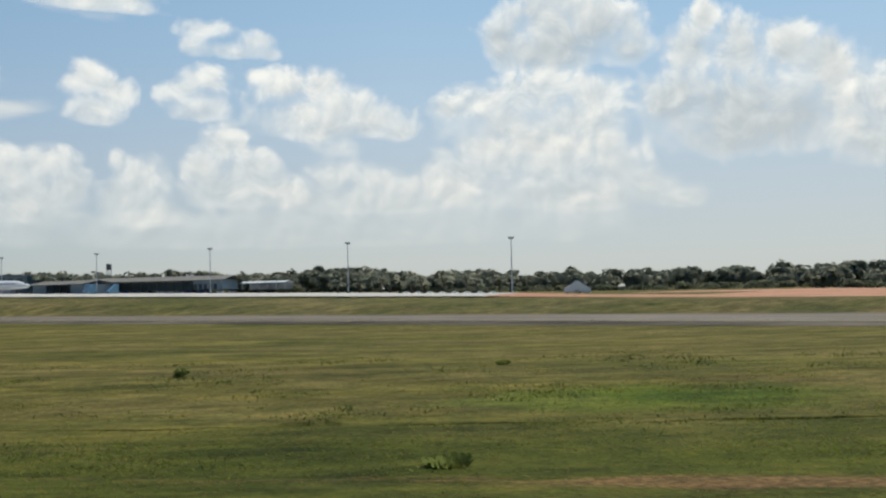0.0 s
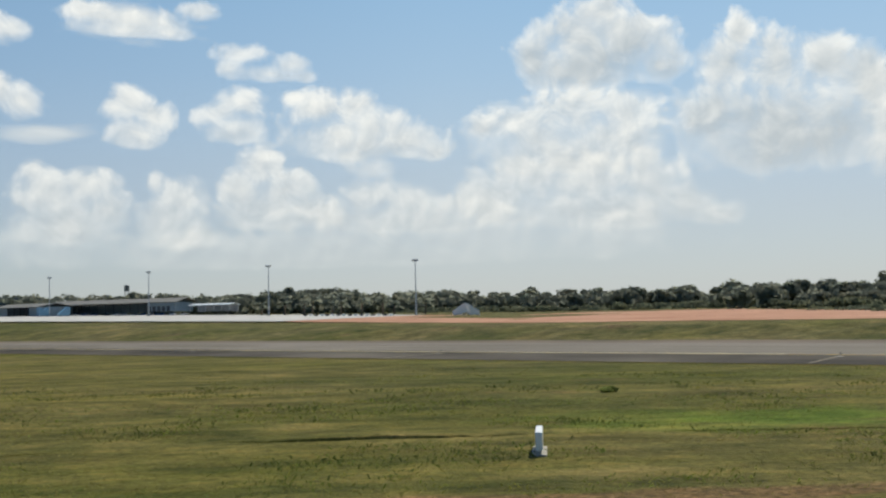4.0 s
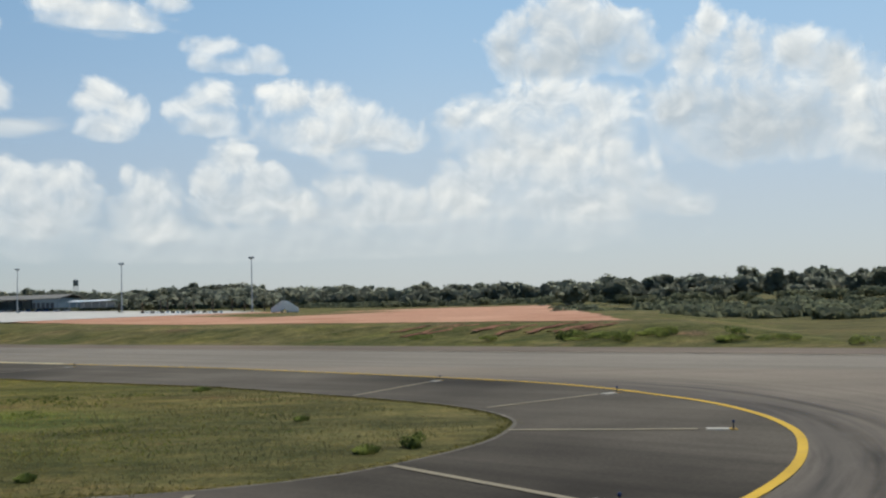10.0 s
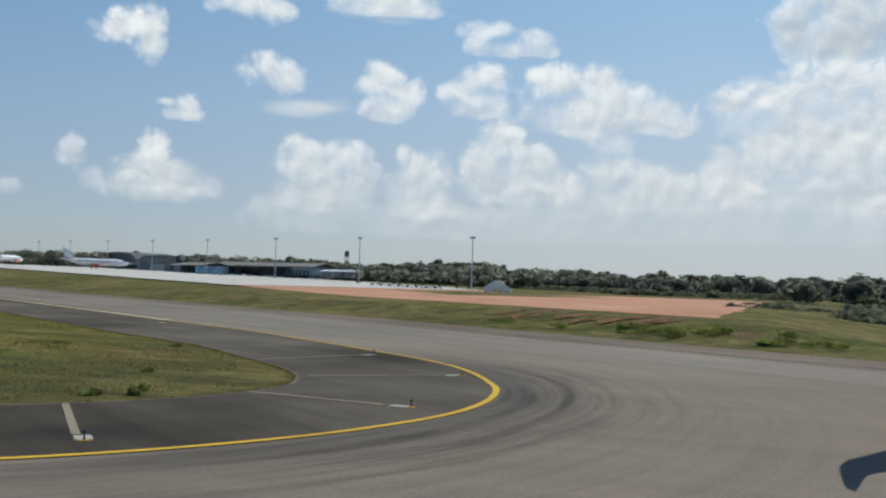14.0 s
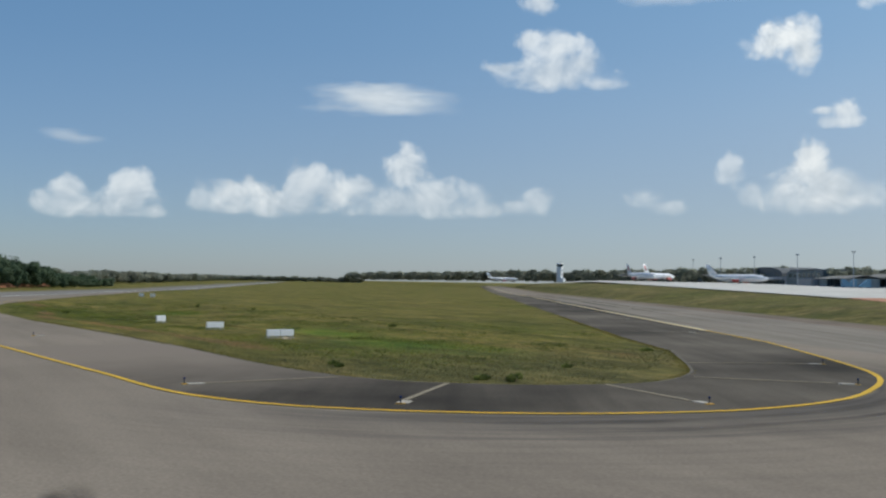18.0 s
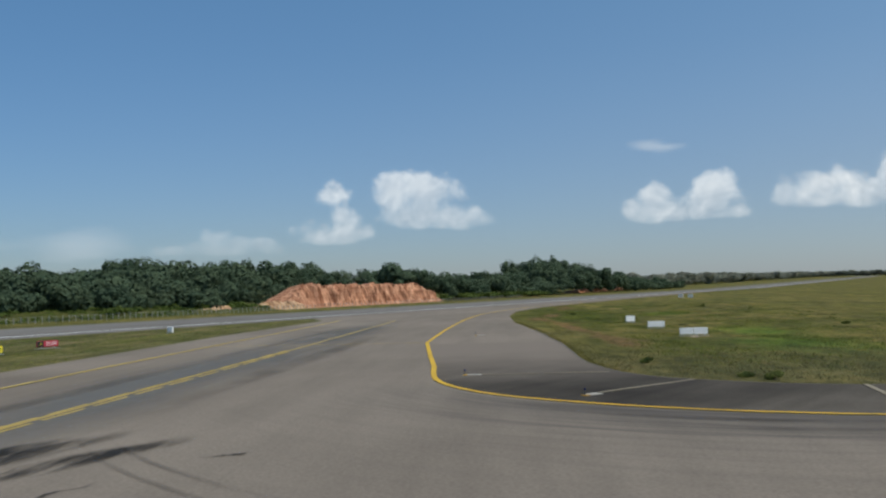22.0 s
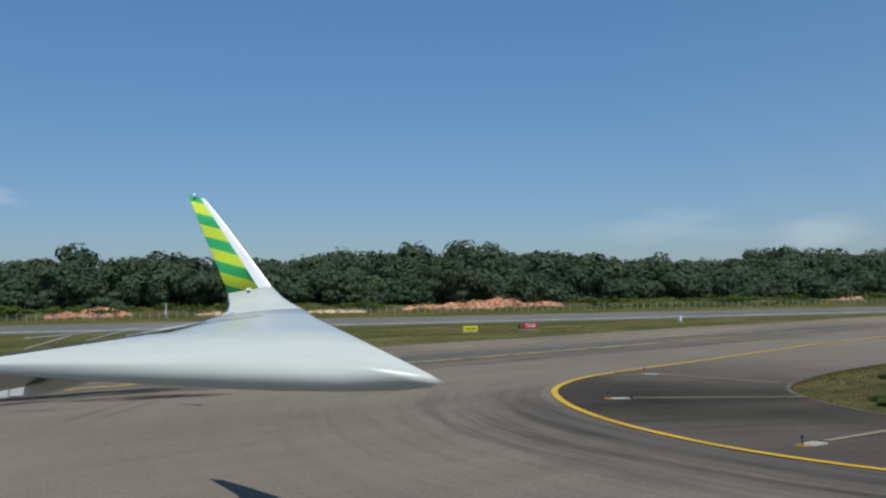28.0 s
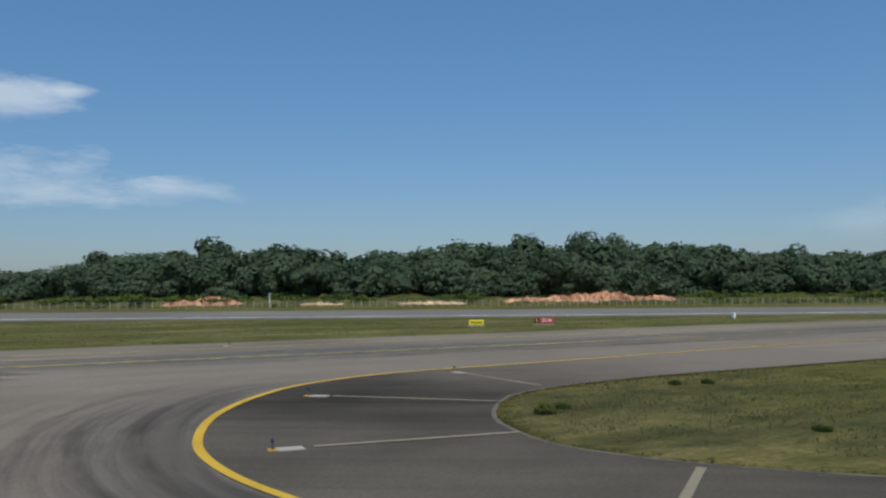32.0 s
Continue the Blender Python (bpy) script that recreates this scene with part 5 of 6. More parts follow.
def airliner(m, fin_mat, label):
    a = thing("airliner", m, label, "aircraft", "parked aircraft")
    bm = bmesh.new()
    prof = [(-18.5, 0.15, 1.3), (-15, 0.9, 0.9), (-10, 1.7, 0.3), (-6, 2.0, 0), (10, 2.0, 0), (14, 1.8, -0.1), (16.5, 1.3, -0.35), (18, 0.7, -0.5), (18.7, 0.1, -0.6)]
    rings = [[bm.verts.new((x, r * math.cos(k * math.pi / 8), 3.6 + dz + r * math.sin(k * math.pi / 8))) for k in range(16)] for x, r, dz in prof]
    for p, q in zip(rings, rings[1:]):
        for k in range(16):
            bm.faces.new((p[k], p[(k + 1) % 16], q[(k + 1) % 16], q[k]))
    bmesh.ops.recalc_face_normals(bm, faces=bm.faces)
    part("fuselage", bm, AIR_WHITE, a, "", True)
    for side in (-1, 1):
        part("wing", loft([((-3.5, side * 1.5, 2.7), (4.0, side * 1.5, 2.6), UPZ, 0.7), ((-5.5, side * 16.5, 4.0), (-4.0, side * 16.5, 4.0), UPZ, 0.15)], 10), AIR_WHITE, a, "", True)
        e = part("engine", rod((0.5, side * 5.6, 1.9), (4.4, side * 5.6, 1.8), 0.8, 1.05, 14), AIR_RED, a, "red engine nacelle")
        part("intake", rod((4.38, side * 5.6, 1.8), (4.46, side * 5.6, 1.8), 0.85, 0.85, 14), DARK, e, "dark engine intake")
        part("tailplane", loft([((-18, side * 0.5, 4.8), (-14.5, side * 0.5, 4.8), UPZ, 0.3), ((-19, side * 6, 5.3), (-17.6, side * 6, 5.3), UPZ, 0.1)], 10), AIR_WHITE, a, "", True)
        part("main_gear", rod((-1, side * 2.9, 0.0), (-1, side * 2.9, 2.4), 0.25, n=8), DARK, a)
    part("fin", loft([((-18.2, 0, 5.2), (-12.0, 0, 5.3), (0, 1, 0), 0.4), ((-20.5, 0, 11.4), (-18.0, 0, 11.4), (0, 1, 0), 0.15)], 12), AIR_WHITE, a, "", True)
    if fin_mat is AIR_RED:
        part("fin_emblem", loft([((-18.1, 0, 7.0), (-15.2, 0, 7.2), (0, 1, 0), 0.42), ((-19.6, 0, 10.2), (-17.9, 0, 10.3), (0, 1, 0), 0.30)], 12), fin_mat, a, "red emblem on the fin", True)
    part("nose_gear", rod((13, 0, 0.0), (13, 0, 2.0), 0.2, n=8), DARK, a)
    part("cockpit_glass", box(16.2, -0.9, 4.0, 17.1, 0.9, 4.5, 0.1), GLASS, a)
    part("window_band", box(-11, -2.02, 3.95, 13, 2.02, 4.15), GLASS, a)
    return a


airliner(pose(-206, 412, plateau(-206) + 0.6, 0, 0, 10), AIR_WHITE, "white parked airliner with red engines")
airliner(pose(-274, 404, plateau(-274) + 0.6, 0, 0, -18), AIR_RED, "white parked airliner with a red emblem on its fin")
airliner(pose(-306, 452, plateau(-306) + 0.6, 0, 0, 104), AIR_RED, "white parked airliner with a red emblem on its fin")
airliner(pose(-752, 641, 9.0, 0, 0, 45), AIR_WHITE, "white airliner standing far off")

# ---- small cars before the shed ----
CAR_PAINTS = [plain("car_paint_" + n, c, 0.3) for n, c in (("white", (0.7, 0.7, 0.7)), ("silver", (0.4, 0.4, 0.42)), ("dark", (0.05, 0.05, 0.06)), ("blue", (0.06, 0.12, 0.3)))]


def car(x, y, turn, paint_mat, colour):
    c = thing("parked_car", pose(x, y, plateau(x) + 0.1, 0, 0, turn), colour + " car parked by the cargo shed", "car", "parked cars")
    part("body", box(-2.2, -0.85, 0.35, 2.2, 0.85, 0.95, 0.12), paint_mat, c)
    part("cabin", box(-1.3, -0.75, 0.9, 1.0, 0.75, 1.5, 0.2), GLASS, c)
    for px in (-1.4, 1.4):
        for py in (-0.8, 0.8):
            w = part("wheel", rod((px, py - 0.1, 0.33), (px, py + 0.1, 0.33), 0.33, n=12), DARK, c)
            part("rim", rod((px, py - 0.11, 0.33), (px, py + 0.11, 0.33), 0.19, n=10), GREY_METAL, w)
    for py in (-0.6, 0.6):
        part("headlight", box(2.16, py - 0.16, 0.62, 2.22, py + 0.16, 0.78, 0.02), WHITE, c)


rng = random.Random(3)
for k in range(14):
    x, y = -118 - k * 6.0 - rng.uniform(0, 2), 508 + k * 0.9
    i = rng.randrange(4)
    car(x, y, 149 + rng.uniform(-12, 12) + 90 * (k % 3 == 0), CAR_PAINTS[i], ("white", "silver", "dark", "blue")[i])

# ---- palms by the apron ----
def palm(x, y, h, seed):
    r = np.random.default_rng(seed)
    t = thing("palm_tree", pose(x, y, plateau(x) - 0.1), "young oil palm with a drooping green crown", "palm tree", "palms beside the apron")
    part("trunk", rod((0, 0, 0), (0.15, 0, h * 0.55), 0.42, 0.28, 8), BARK, t)
    C, U, V = [], [], []
    for k in range(22):
        a, e = r.uniform(0, 6.283), r.uniform(-0.1, 1.2)
        for q in range(7):
            f = (q + 0.5) / 7
            rad = f * h * 0.48 * math.cos(e * (1 - 0.3 * f))
            z = h * 0.55 + f * h * 0.5 * math.sin(e) - f * f * h * 0.22
            C.append((rad * math.cos(a), rad * math.sin(a), z))
            U.append((math.cos(a) * h * 0.045, math.sin(a) * h * 0.045, -0.05 * f * h * 0.3))
            V.append((-math.sin(a) * 0.5 * (1 - 0.6 * f), math.cos(a) * 0.5 * (1 - 0.6 * f), r.uniform(-0.3, 0.1)))
    quads("crown", C, U, V, LEAF_HAZED, t)


for k in range(11):
    palm(-48 + k * 7.4 + (k * 37 % 5), 404 - k * 2.5 + (k * 13 % 7), 8.0 + (k * 29 % 4) * 0.7, 40 + k)

# ---- bushes and grass ----
BUSH_GREEN = blades("bush_leaves", (0.140, 0.175, 0.050), (0.215, 0.250, 0.085), 0.65)


def bush(x, y, w, h, seed, mat=BUSH_GREEN, n=260, z=0.0):
    r = np.random.default_rng(seed)
    b = thing("bush", pose(x, y, z), "small green bush growing in the grass", "bush", "bushes in the grass")
    bm = bmesh.new()
    for k in range(5):
        a = k * 1.26
        rod((0, 0, -0.05), (math.cos(a) * w * 0.25, math.sin(a) * w * 0.25, h * 0.6), 0.02, 0.008, 5, bm)
    part("stems", bm, BARK, b)
    if h > 0.45:
        lobes = [leaf_cloud(r, (w * 0.26 * math.cos(2.1 * k + seed), w * 0.26 * math.sin(2.1 * k + seed), h * q), (w * 0.3, w * 0.3, h * 0.42), n // 4, 0.035 + 0.03 * h) for k, q in enumerate((0.35, 0.55, 0.42, 0.25))]
        c, u, v = (np.concatenate(q) for q in zip(*lobes))
    else:
        # a loose tussock of long blades
        a, out = r.uniform(0, 6.283, n), np.sqrt(r.random(n))
        tall = h * r.uniform(0.35, 1.1, n) * (1.1 - 0.5 * out)
        v = np.stack([np.cos(a) * tall * 0.4 * out, np.sin(a) * tall * 0.4 * out, tall * 0.5], 1)
        u = np.stack([-np.sin(a + 0.6), np.cos(a + 0.6), 0 * a], 1) * (0.02 + 0.03 * h)
        c = np.stack([np.cos(a) * out * w * 0.5, np.sin(a) * out * w * 0.5, 0 * a], 1) + v
    quads("leaves", c, u, v, mat, b)


rng = np.random.default_rng(21)
for x, y, w, h in ((111.3, 26.3, 1.0, 0.60), (110.0, 25.4, 0.8, 0.30), (99.9, 22.5, 0.6, 0.26), (101.4, 22.1, 0.5, 0.26), (106.5, 33.4, 0.6, 0.24), (98.4, 47.2, 1.0, 0.28), (60.4, 47.7, 0.9, 0.36),
                   (-14.4, 49.8, 1.1, 0.75), (-0.1, 25.7, 1.4, 0.45), (3.1, 53.5, 0.8, 0.36)):
    bush(x, y, w * 0.85, h * 0.8, int(x * 7 + y + 200) % 1000, BUSH_GREEN, 300, float(sink(x, y)))
for k in range(20):
    s, m = rng.normal(-18, 11), 31.5 + 4 * rng.random()
    x, y = along_t(s, m)
    drop = min(1, max(0, (x - 135 - 0.10 * (y - 100)) / 14))
    bush(x, y, rng.uniform(1.2, 3.0), rng.uniform(0.3, 1.1), 200 + k, BUSH_GREEN, 420, bank_height(s, m) * (1 - drop) - 0.1 * drop)


def tufts(name, n, place, height, mat, label, seed, spread=1.3, rise=0.2, slim=1.0):
    r = np.random.default_rng(seed)
    xy = place(r, n)
    k = len(xy)
    a = r.uniform(0, 6.283, k)
    h = height * r.uniform(0.5, 1.4, k)
    w = (0.03 + h * r.uniform(0.15, 0.5, k)) * slim
    C = np.stack([xy[:, 0], xy[:, 1], h * rise + sink(xy[:, 0], xy[:, 1])], 1)
    U = np.stack([np.cos(a) * w * 0.5, np.sin(a) * w * 0.5, 0 * a], 1)
    lean = r.normal(0, spread, (k, 2))
    V = np.stack([lean[:, 0] * h * 0.5, lean[:, 1] * h * 0.5, h * rise], 1)
    return tagged(quads(name, C, U, V, mat), label, "grass", kind="stuff")


def patchy(r, x, y, f, lo):
    keep = np.array([noise.noise((p * f * 0.5, q * f, 4.0)) for p, q in zip(x, y)])
    return np.stack([x[keep > lo], y[keep > lo]], 1)


def near_island(r, n):
    y = 19.4 + 26 * r.random(n) ** 1.3
    x = r.uniform(-40, 112, n)
    ok = ~((x > 108) & (y < 24.5)) & (x + 0.6 * np.abs(y - 30) < 113.5) & ((x > 0) | (y > 19 - 0.16 * x)) & (0.552 * (x - 94.5) + 0.834 * (y - 64.6) < -12)
    return patchy(r, x[ok], y[ok], 0.35, -0.25)


def far_island(r, n):
    x, y = r.uniform(-60, 108, n), r.uniform(40, 130, n)
    ok = (0.552 * (x - 94.5) + 0.834 * (y - 64.6) < -12)
    return patchy(r, x[ok], y[ok], 0.2, 0.0)


def lush(r, n):
    x, y = r.uniform(-40, 112, n), r.uniform(22, 46, n)
    ok = (x + 0.6 * np.abs(y - 30) < 112)
    return patchy(r, x[ok], y[ok], 0.12, 0.22)


def south_side(r, n):
    x = r.uniform(20, 150, n)
    y = r.uniform(-60, -17, n)
    ok = 0.419 * (x - 60) + 0.908 * (y + 51.2) > 7
    return patchy(r, x[ok], y[ok], 0.2, -0.2)


tufts("grass_tufts", 26000, near_island, 0.055, BLADE, "short dry yellow-green grass on the island", 5)
tufts("tall_grass", 24000, lush, 0.085, BLADE_GREEN, "lush green patches of taller grass", 6)
tufts("far_grass_tufts", 16000, far_island, 0.10, BLADE, "rough grass on the far side of the island", 7)
tufts("south_grass_tufts", 22000, south_side, 0.15, BLADE_GREEN, "rough green grass between taxiway and runway", 8)


def clumps(x0, x1, y0, y1, lo):
    """Blades in separate clumps of weeds."""
    def place(r, n):
        x, y = r.uniform(x0, x1, n // 16), r.uniform(y0, y1, n // 16)
        ok = (x + 0.6 * np.abs(y - 30) < 111) & (0.552 * (x - 94.5) + 0.834 * (y - 64.6) < -13)
        heart = patchy(r, x[ok], y[ok], 0.25, lo)
        wide = r.uniform(0.2, 0.9, len(heart))
        return (heart[:, None, :] + r.normal(0, 1, (len(heart), 16, 2)) * wide[:, None, None]).reshape(-1, 2)
    return place


tufts("weed_clumps", 40000, clumps(-48, 104, 23, 62, 0.0), 0.09, blades("weed_blades", (0.150, 0.160, 0.040), (0.240, 0.240, 0.070), 0.65), "yellow-green clumps of weeds in the grass", 14, 1.0, 0.35, 0.6)
tufts("lush_weed_clumps", 24000, clumps(-48, 96, 24, 46, 0.1), 0.10, blades("lush_weed_blades", (0.120, 0.160, 0.032), (0.200, 0.235, 0.056), 0.6), "fresh green clumps of weeds in the grass", 15, 1.0, 0.35, 0.6)

# the darker blade colour also stands in for shadowed relief in the grass
tufts("dark_weed_clumps", 22000, clumps(-48, 106, 26, 60, 0.12), 0.13, blades("dark_weed_blades", (0.070, 0.092, 0.026), (0.115, 0.140, 0.042), 0.5), "coarse weed clumps, darker green to imitate shaded relief", 16, 0.8, 0.4, 0.6)


def rim_grass(r, n):
    """Ragged grass hanging over the asphalt round the island."""
    line = [(36, 15.6), (60, 17.5), (84, 18.8)] + [(p.x, p.y) for p in reversed(tip)] + [along_t(4, -11.3), along_t(60, -11.3)]
    seg = [math.dist(a, b) for a, b in zip(line, line[1:])]
    pick = r.choice(len(seg), n, p=np.array(seg) / sum(seg))
    f = r.random(n)
    L = np.array(line)
    d = L[pick + 1] - L[pick]
    d /= np.linalg.norm(d, axis=1)[:, None]
    nrm = np.stack([-d[:, 1], d[:, 0]], 1)
    xy = L[pick] * (1 - f[:, None]) + L[pick + 1] * f[:, None]
    wander = np.array([noise.noise((p * 0.5, q * 0.5, 2.0)) for p, q in xy])
    return xy + nrm * (np.abs(r.normal(0, 0.35, n)) - 0.10 - 0.35 * np.clip(wander, 0, 1))[:, None]


tufts("rim_grass", 16000, rim_grass, 0.075, BLADE, "ragged grass growing over the asphalt edge", 9)


def tip_grass(r, n):
    x, y = r.uniform(78, 114, n), r.uniform(19.5, 46, n)
    fade = r.random(n) < np.clip((x - 78) / 26, 0, 1) ** 1.5
    ok = (x + 0.6 * np.abs(y - 30) < 113.2) & ~((x > 106) & (y < 22.5)) & (0.552 * (x - 94.5) + 0.834 * (y - 64.6) < -12)
    return patchy(r, x[ok & fade], y[ok & fade], 0.5, -0.15)


tufts("dry_tall_grass", 24000, tip_grass, 0.08, blades("dry_blades", (0.150, 0.142, 0.070), (0.225, 0.205, 0.110), 0.65), "taller dry grass at the tip of the island", 10, 0.3, 0.5, 0.45)

# ---- clouds, far backdrop ----
CLOUD = bpy.data.materials.new("shade_painted_cloud")
CLOUD.use_nodes = True
nt = CLOUD.node_tree
nt.nodes.clear()
out = nt.nodes.new("ShaderNodeOutputMaterial")
uv = nt.nodes.new("ShaderNodeTexCoord")


def calc(kind, a, b=None, c=None):
    n = nt.nodes.new("ShaderNodeMath")
    n.operation = kind
    for slot, value in zip(n.inputs, (a, b, c)):
        if value is None:
            continue
        if isinstance(value, (int, float)):
            slot.default_value = value
        else:
            nt.links.new(value, slot)
    return n.outputs[0]


def told(name, kind="GEOMETRY"):
    n = nt.nodes.new("ShaderNodeAttribute")
    n.attribute_type, n.attribute_name = kind, name
    return n.outputs["Fac"]


def moved(where, x, y):
    n = nt.nodes.new("ShaderNodeVectorMath")
    n.operation = "ADD"
    nt.links.new(where, n.inputs[0])
    n.inputs[1].default_value = (x, y, 0)
    return n.outputs[0]


def heaps(where, detail, knobs):
    """Billowing heaps, in degrees of sky: a wandering body with rounded knobs of several sizes on it."""
    n = node(nt, "TexNoise", Scale=0.40, Detail=detail, Roughness=0.58, Distortion=0.45)
    nt.links.new(where, n.inputs["Vector"])
    total = calc("MULTIPLY", calc("SUBTRACT", n.outputs[0], 0.5), 1.9)
    for scale, weight in knobs:
        v = node(nt, "TexVoronoi", Scale=scale)
        v.feature = "SMOOTH_F1"
        v.inputs["Smoothness"].default_value = 0.6
        nt.links.new(where, v.inputs["Vector"])
        total = calc("ADD", total, calc("MULTIPLY", calc("SUBTRACT", 0.40, v.outputs["Distance"]), weight))
    return total


sky_place = uv.outputs["UV"]
body, high_up = told("body"), told("height")
crisp = heaps(sky_place, 9.0, ((0.8, 0.42), (2.1, 0.20)))
lump, lump_lit = (heaps(p, 3.5, ((0.75, 0.5),)) for p in (sky_place, moved(sky_place, -0.30, 0.50)))
dens = calc("ADD", calc("MULTIPLY", body, 0.95), crisp)
# crisp heads, ragged and hazy feet, a thin veil round it all
feet = ramp(nt, high_up, (0.0, (0.0, 0.0, 0.0)), (0.40, (0.55, 0.55, 0.55)), (0.85, (1, 1, 1)))
cover = ramp(nt, dens, (0.0, (0, 0, 0)), (0.12, (0.22, 0.22, 0.22)), (0.42, (0.84, 0.84, 0.84)), (0.75, (1, 1, 1)))
soft_cover = ramp(nt, dens, (0.0, (0, 0, 0)), (0.9, (0.9, 0.9, 0.9)))
alpha = calc("ADD", calc("MULTIPLY", cover, feet), calc("MULTIPLY", soft_cover, calc("SUBTRACT", 1.0, feet)))
veil = calc("MULTIPLY", ramp(nt, calc("ADD", body, calc("MULTIPLY", crisp, 0.7)), (0.0, (0, 0, 0)), (0.45, (1, 1, 1))), told("veil", "OBJECT"))
alpha = calc("MAXIMUM", alpha, veil)
alpha = calc("MULTIPLY", alpha, calc("SUBTRACT", 1.0, told("thin", "OBJECT")))
# sun-side relief and grey undersides are painted into the glow
thick = ramp(nt, calc("ADD", calc("MULTIPLY", body, 1.25), calc("MULTIPLY", lump, 0.55)), (0.10, (0, 0, 0)), (0.85, (1, 1, 1)))
grey = calc("MULTIPLY", calc("MULTIPLY", thick, calc("SUBTRACT", 1.0, calc("MULTIPLY", high_up, 0.70))), told("grey", "OBJECT"))
relief = calc("SUBTRACT", calc("ADD", 0.84, calc("MULTIPLY", calc("SUBTRACT", lump, lump_lit), 0.68)), calc("MULTIPLY", grey, 0.85))
col = ramp(nt, relief, (0.10, (0.53, 0.58, 0.63)), (0.50, (0.74, 0.77, 0.80)), (0.88, (1.0, 0.995, 0.98)))
em = node(nt, "Emission", Strength=0.91)
nt.links.new(col, em.inputs[0])
tr = nt.nodes.new("ShaderNodeBsdfTransparent")
ms = nt.nodes.new("ShaderNodeMixShader")
nt.links.new(alpha, ms.inputs[0]), nt.links.new(tr.outputs[0], ms.inputs[1]), nt.links.new(em.outputs[0], ms.inputs[2])
nt.links.new(ms.outputs[0], out.inputs[0])


def sheet_material(name, colour, strength):
    """A faint glowing sheet of sky, with its own alpha to come."""
    m = bpy.data.materials.new(name)
    m.use_nodes = True
    t = m.node_tree
    t.nodes.clear()
    o = t.nodes.new("ShaderNodeOutputMaterial")
    e = node(t, "Emission", Strength=strength)
    e.inputs[0].default_value = (*colour, 1)
    clear, both, where, parts = (t.nodes.new("ShaderNode" + k) for k in ("BsdfTransparent", "MixShader", "TexCoord", "SeparateXYZ"))
    t.links.new(where.outputs["UV"], parts.inputs[0])
    t.links.new(clear.outputs[0], both.inputs[1]), t.links.new(e.outputs[0], both.inputs[2]), t.links.new(both.outputs[0], o.inputs[0])
    return m, t, where.outputs["Object"], parts, both.inputs[0]


# wisps: long thin streaks of ice cloud
WISP, nt, place, parts, slot = sheet_material("wispy_cloud", (0.80, 0.84, 0.88), 0.84)
streaky = fbm(nt, place, 0.0042, 8, 0.62, (0.42, 0.42, 1.7))
across = ramp(nt, parts.outputs[0], (0.0, (0, 0, 0)), (0.42, (1, 1, 1)), (0.55, (1, 1, 1)), (1.0, (0, 0, 0)))
upward = ramp(nt, parts.outputs[1], (0.0, (0, 0, 0)), (0.5, (1, 1, 1)), (0.65, (1, 1, 1)), (1.0, (0, 0, 0)))
fade = nt.nodes.new("ShaderNodeAttribute")
fade.attribute_type, fade.attribute_name = "OBJECT", "thin"
shape = mix(nt, 1.0, across, upward, "MULTIPLY")
ragged = calc("ADD", calc("MULTIPLY", shape, 0.85), calc("MULTIPLY", calc("SUBTRACT", streaky, 0.62), 2.2))
nt.links.new(calc("MULTIPLY", calc("MULTIPLY", ramp(nt, ragged, (0.0, (0, 0, 0)), (0.75, (0.9, 0.9, 0.9))), ramp(nt, shape, (0.0, (0, 0, 0)), (0.25, (1, 1, 1)))), calc("SUBTRACT", 1.0, fade.outputs["Fac"])), slot)
# haze: an even milky veil towards the sun's side
HAZE, nt, place, parts, slot = sheet_material("milky_haze", (0.80, 0.86, 0.91), 0.78)
around = ramp(nt, parts.outputs[0], (0.0, (0, 0, 0)), (0.10, (1, 1, 1)), (0.27, (1, 1, 1)), (0.40, (0.70, 0.70, 0.70)), (0.50, (0.50, 0.50, 0.50)), (0.62, (0.32, 0.32, 0.32)), (0.80, (0.13, 0.13, 0.13)), (1.0, (0, 0, 0)))
height = ramp(nt, parts.outputs[1], (0.0, (0.44, 0.44, 0.44)), (0.16, (0.48, 0.48, 0.48)), (0.36, (0.55, 0.55, 0.55)), (0.52, (0.50, 0.50, 0.50)), (0.74, (0.40, 0.40, 0.40)), (1.0, (0, 0, 0)))
nt.links.new(mix(nt, 1.0, around, height, "MULTIPLY"), slot)
# grey and dense near the ground, bluer higher up
nt.links.new(ramp(nt, parts.outputs[1], (0.0, (0.80, 0.83, 0.86)), (0.20, (0.80, 0.84, 0.89)), (0.42, (0.70, 0.86, 1.0)), (0.65, (0.60, 0.84, 1.06))), nt.nodes["Emission"].inputs[0])
# a second, lower veil lies before the clouds
LOW_HAZE, nt, place, parts, slot = sheet_material("low_haze", (0.78, 0.82, 0.86), 0.70)
height = ramp(nt, parts.outputs[1], (0.0, (0.46, 0.46, 0.46)), (0.12, (0.38, 0.38, 0.38)), (0.24, (0.24, 0.24, 0.24)), (0.36, (0.10, 0.10, 0.10)), (0.50, (0, 0, 0)))
around = ramp(nt, parts.outputs[0], (0.0, (0, 0, 0)), (0.10, (1, 1, 1)), (0.30, (1, 1, 1)), (0.50, (0.50, 0.50, 0.50)), (0.70, (0.25, 0.25, 0.25)), (1.0, (0, 0, 0)))
nt.links.new(mix(nt, 1.0, around, height, "MULTIPLY"), slot)
CENTRE = Vector((110, 20, 4))
cloud_count = 0


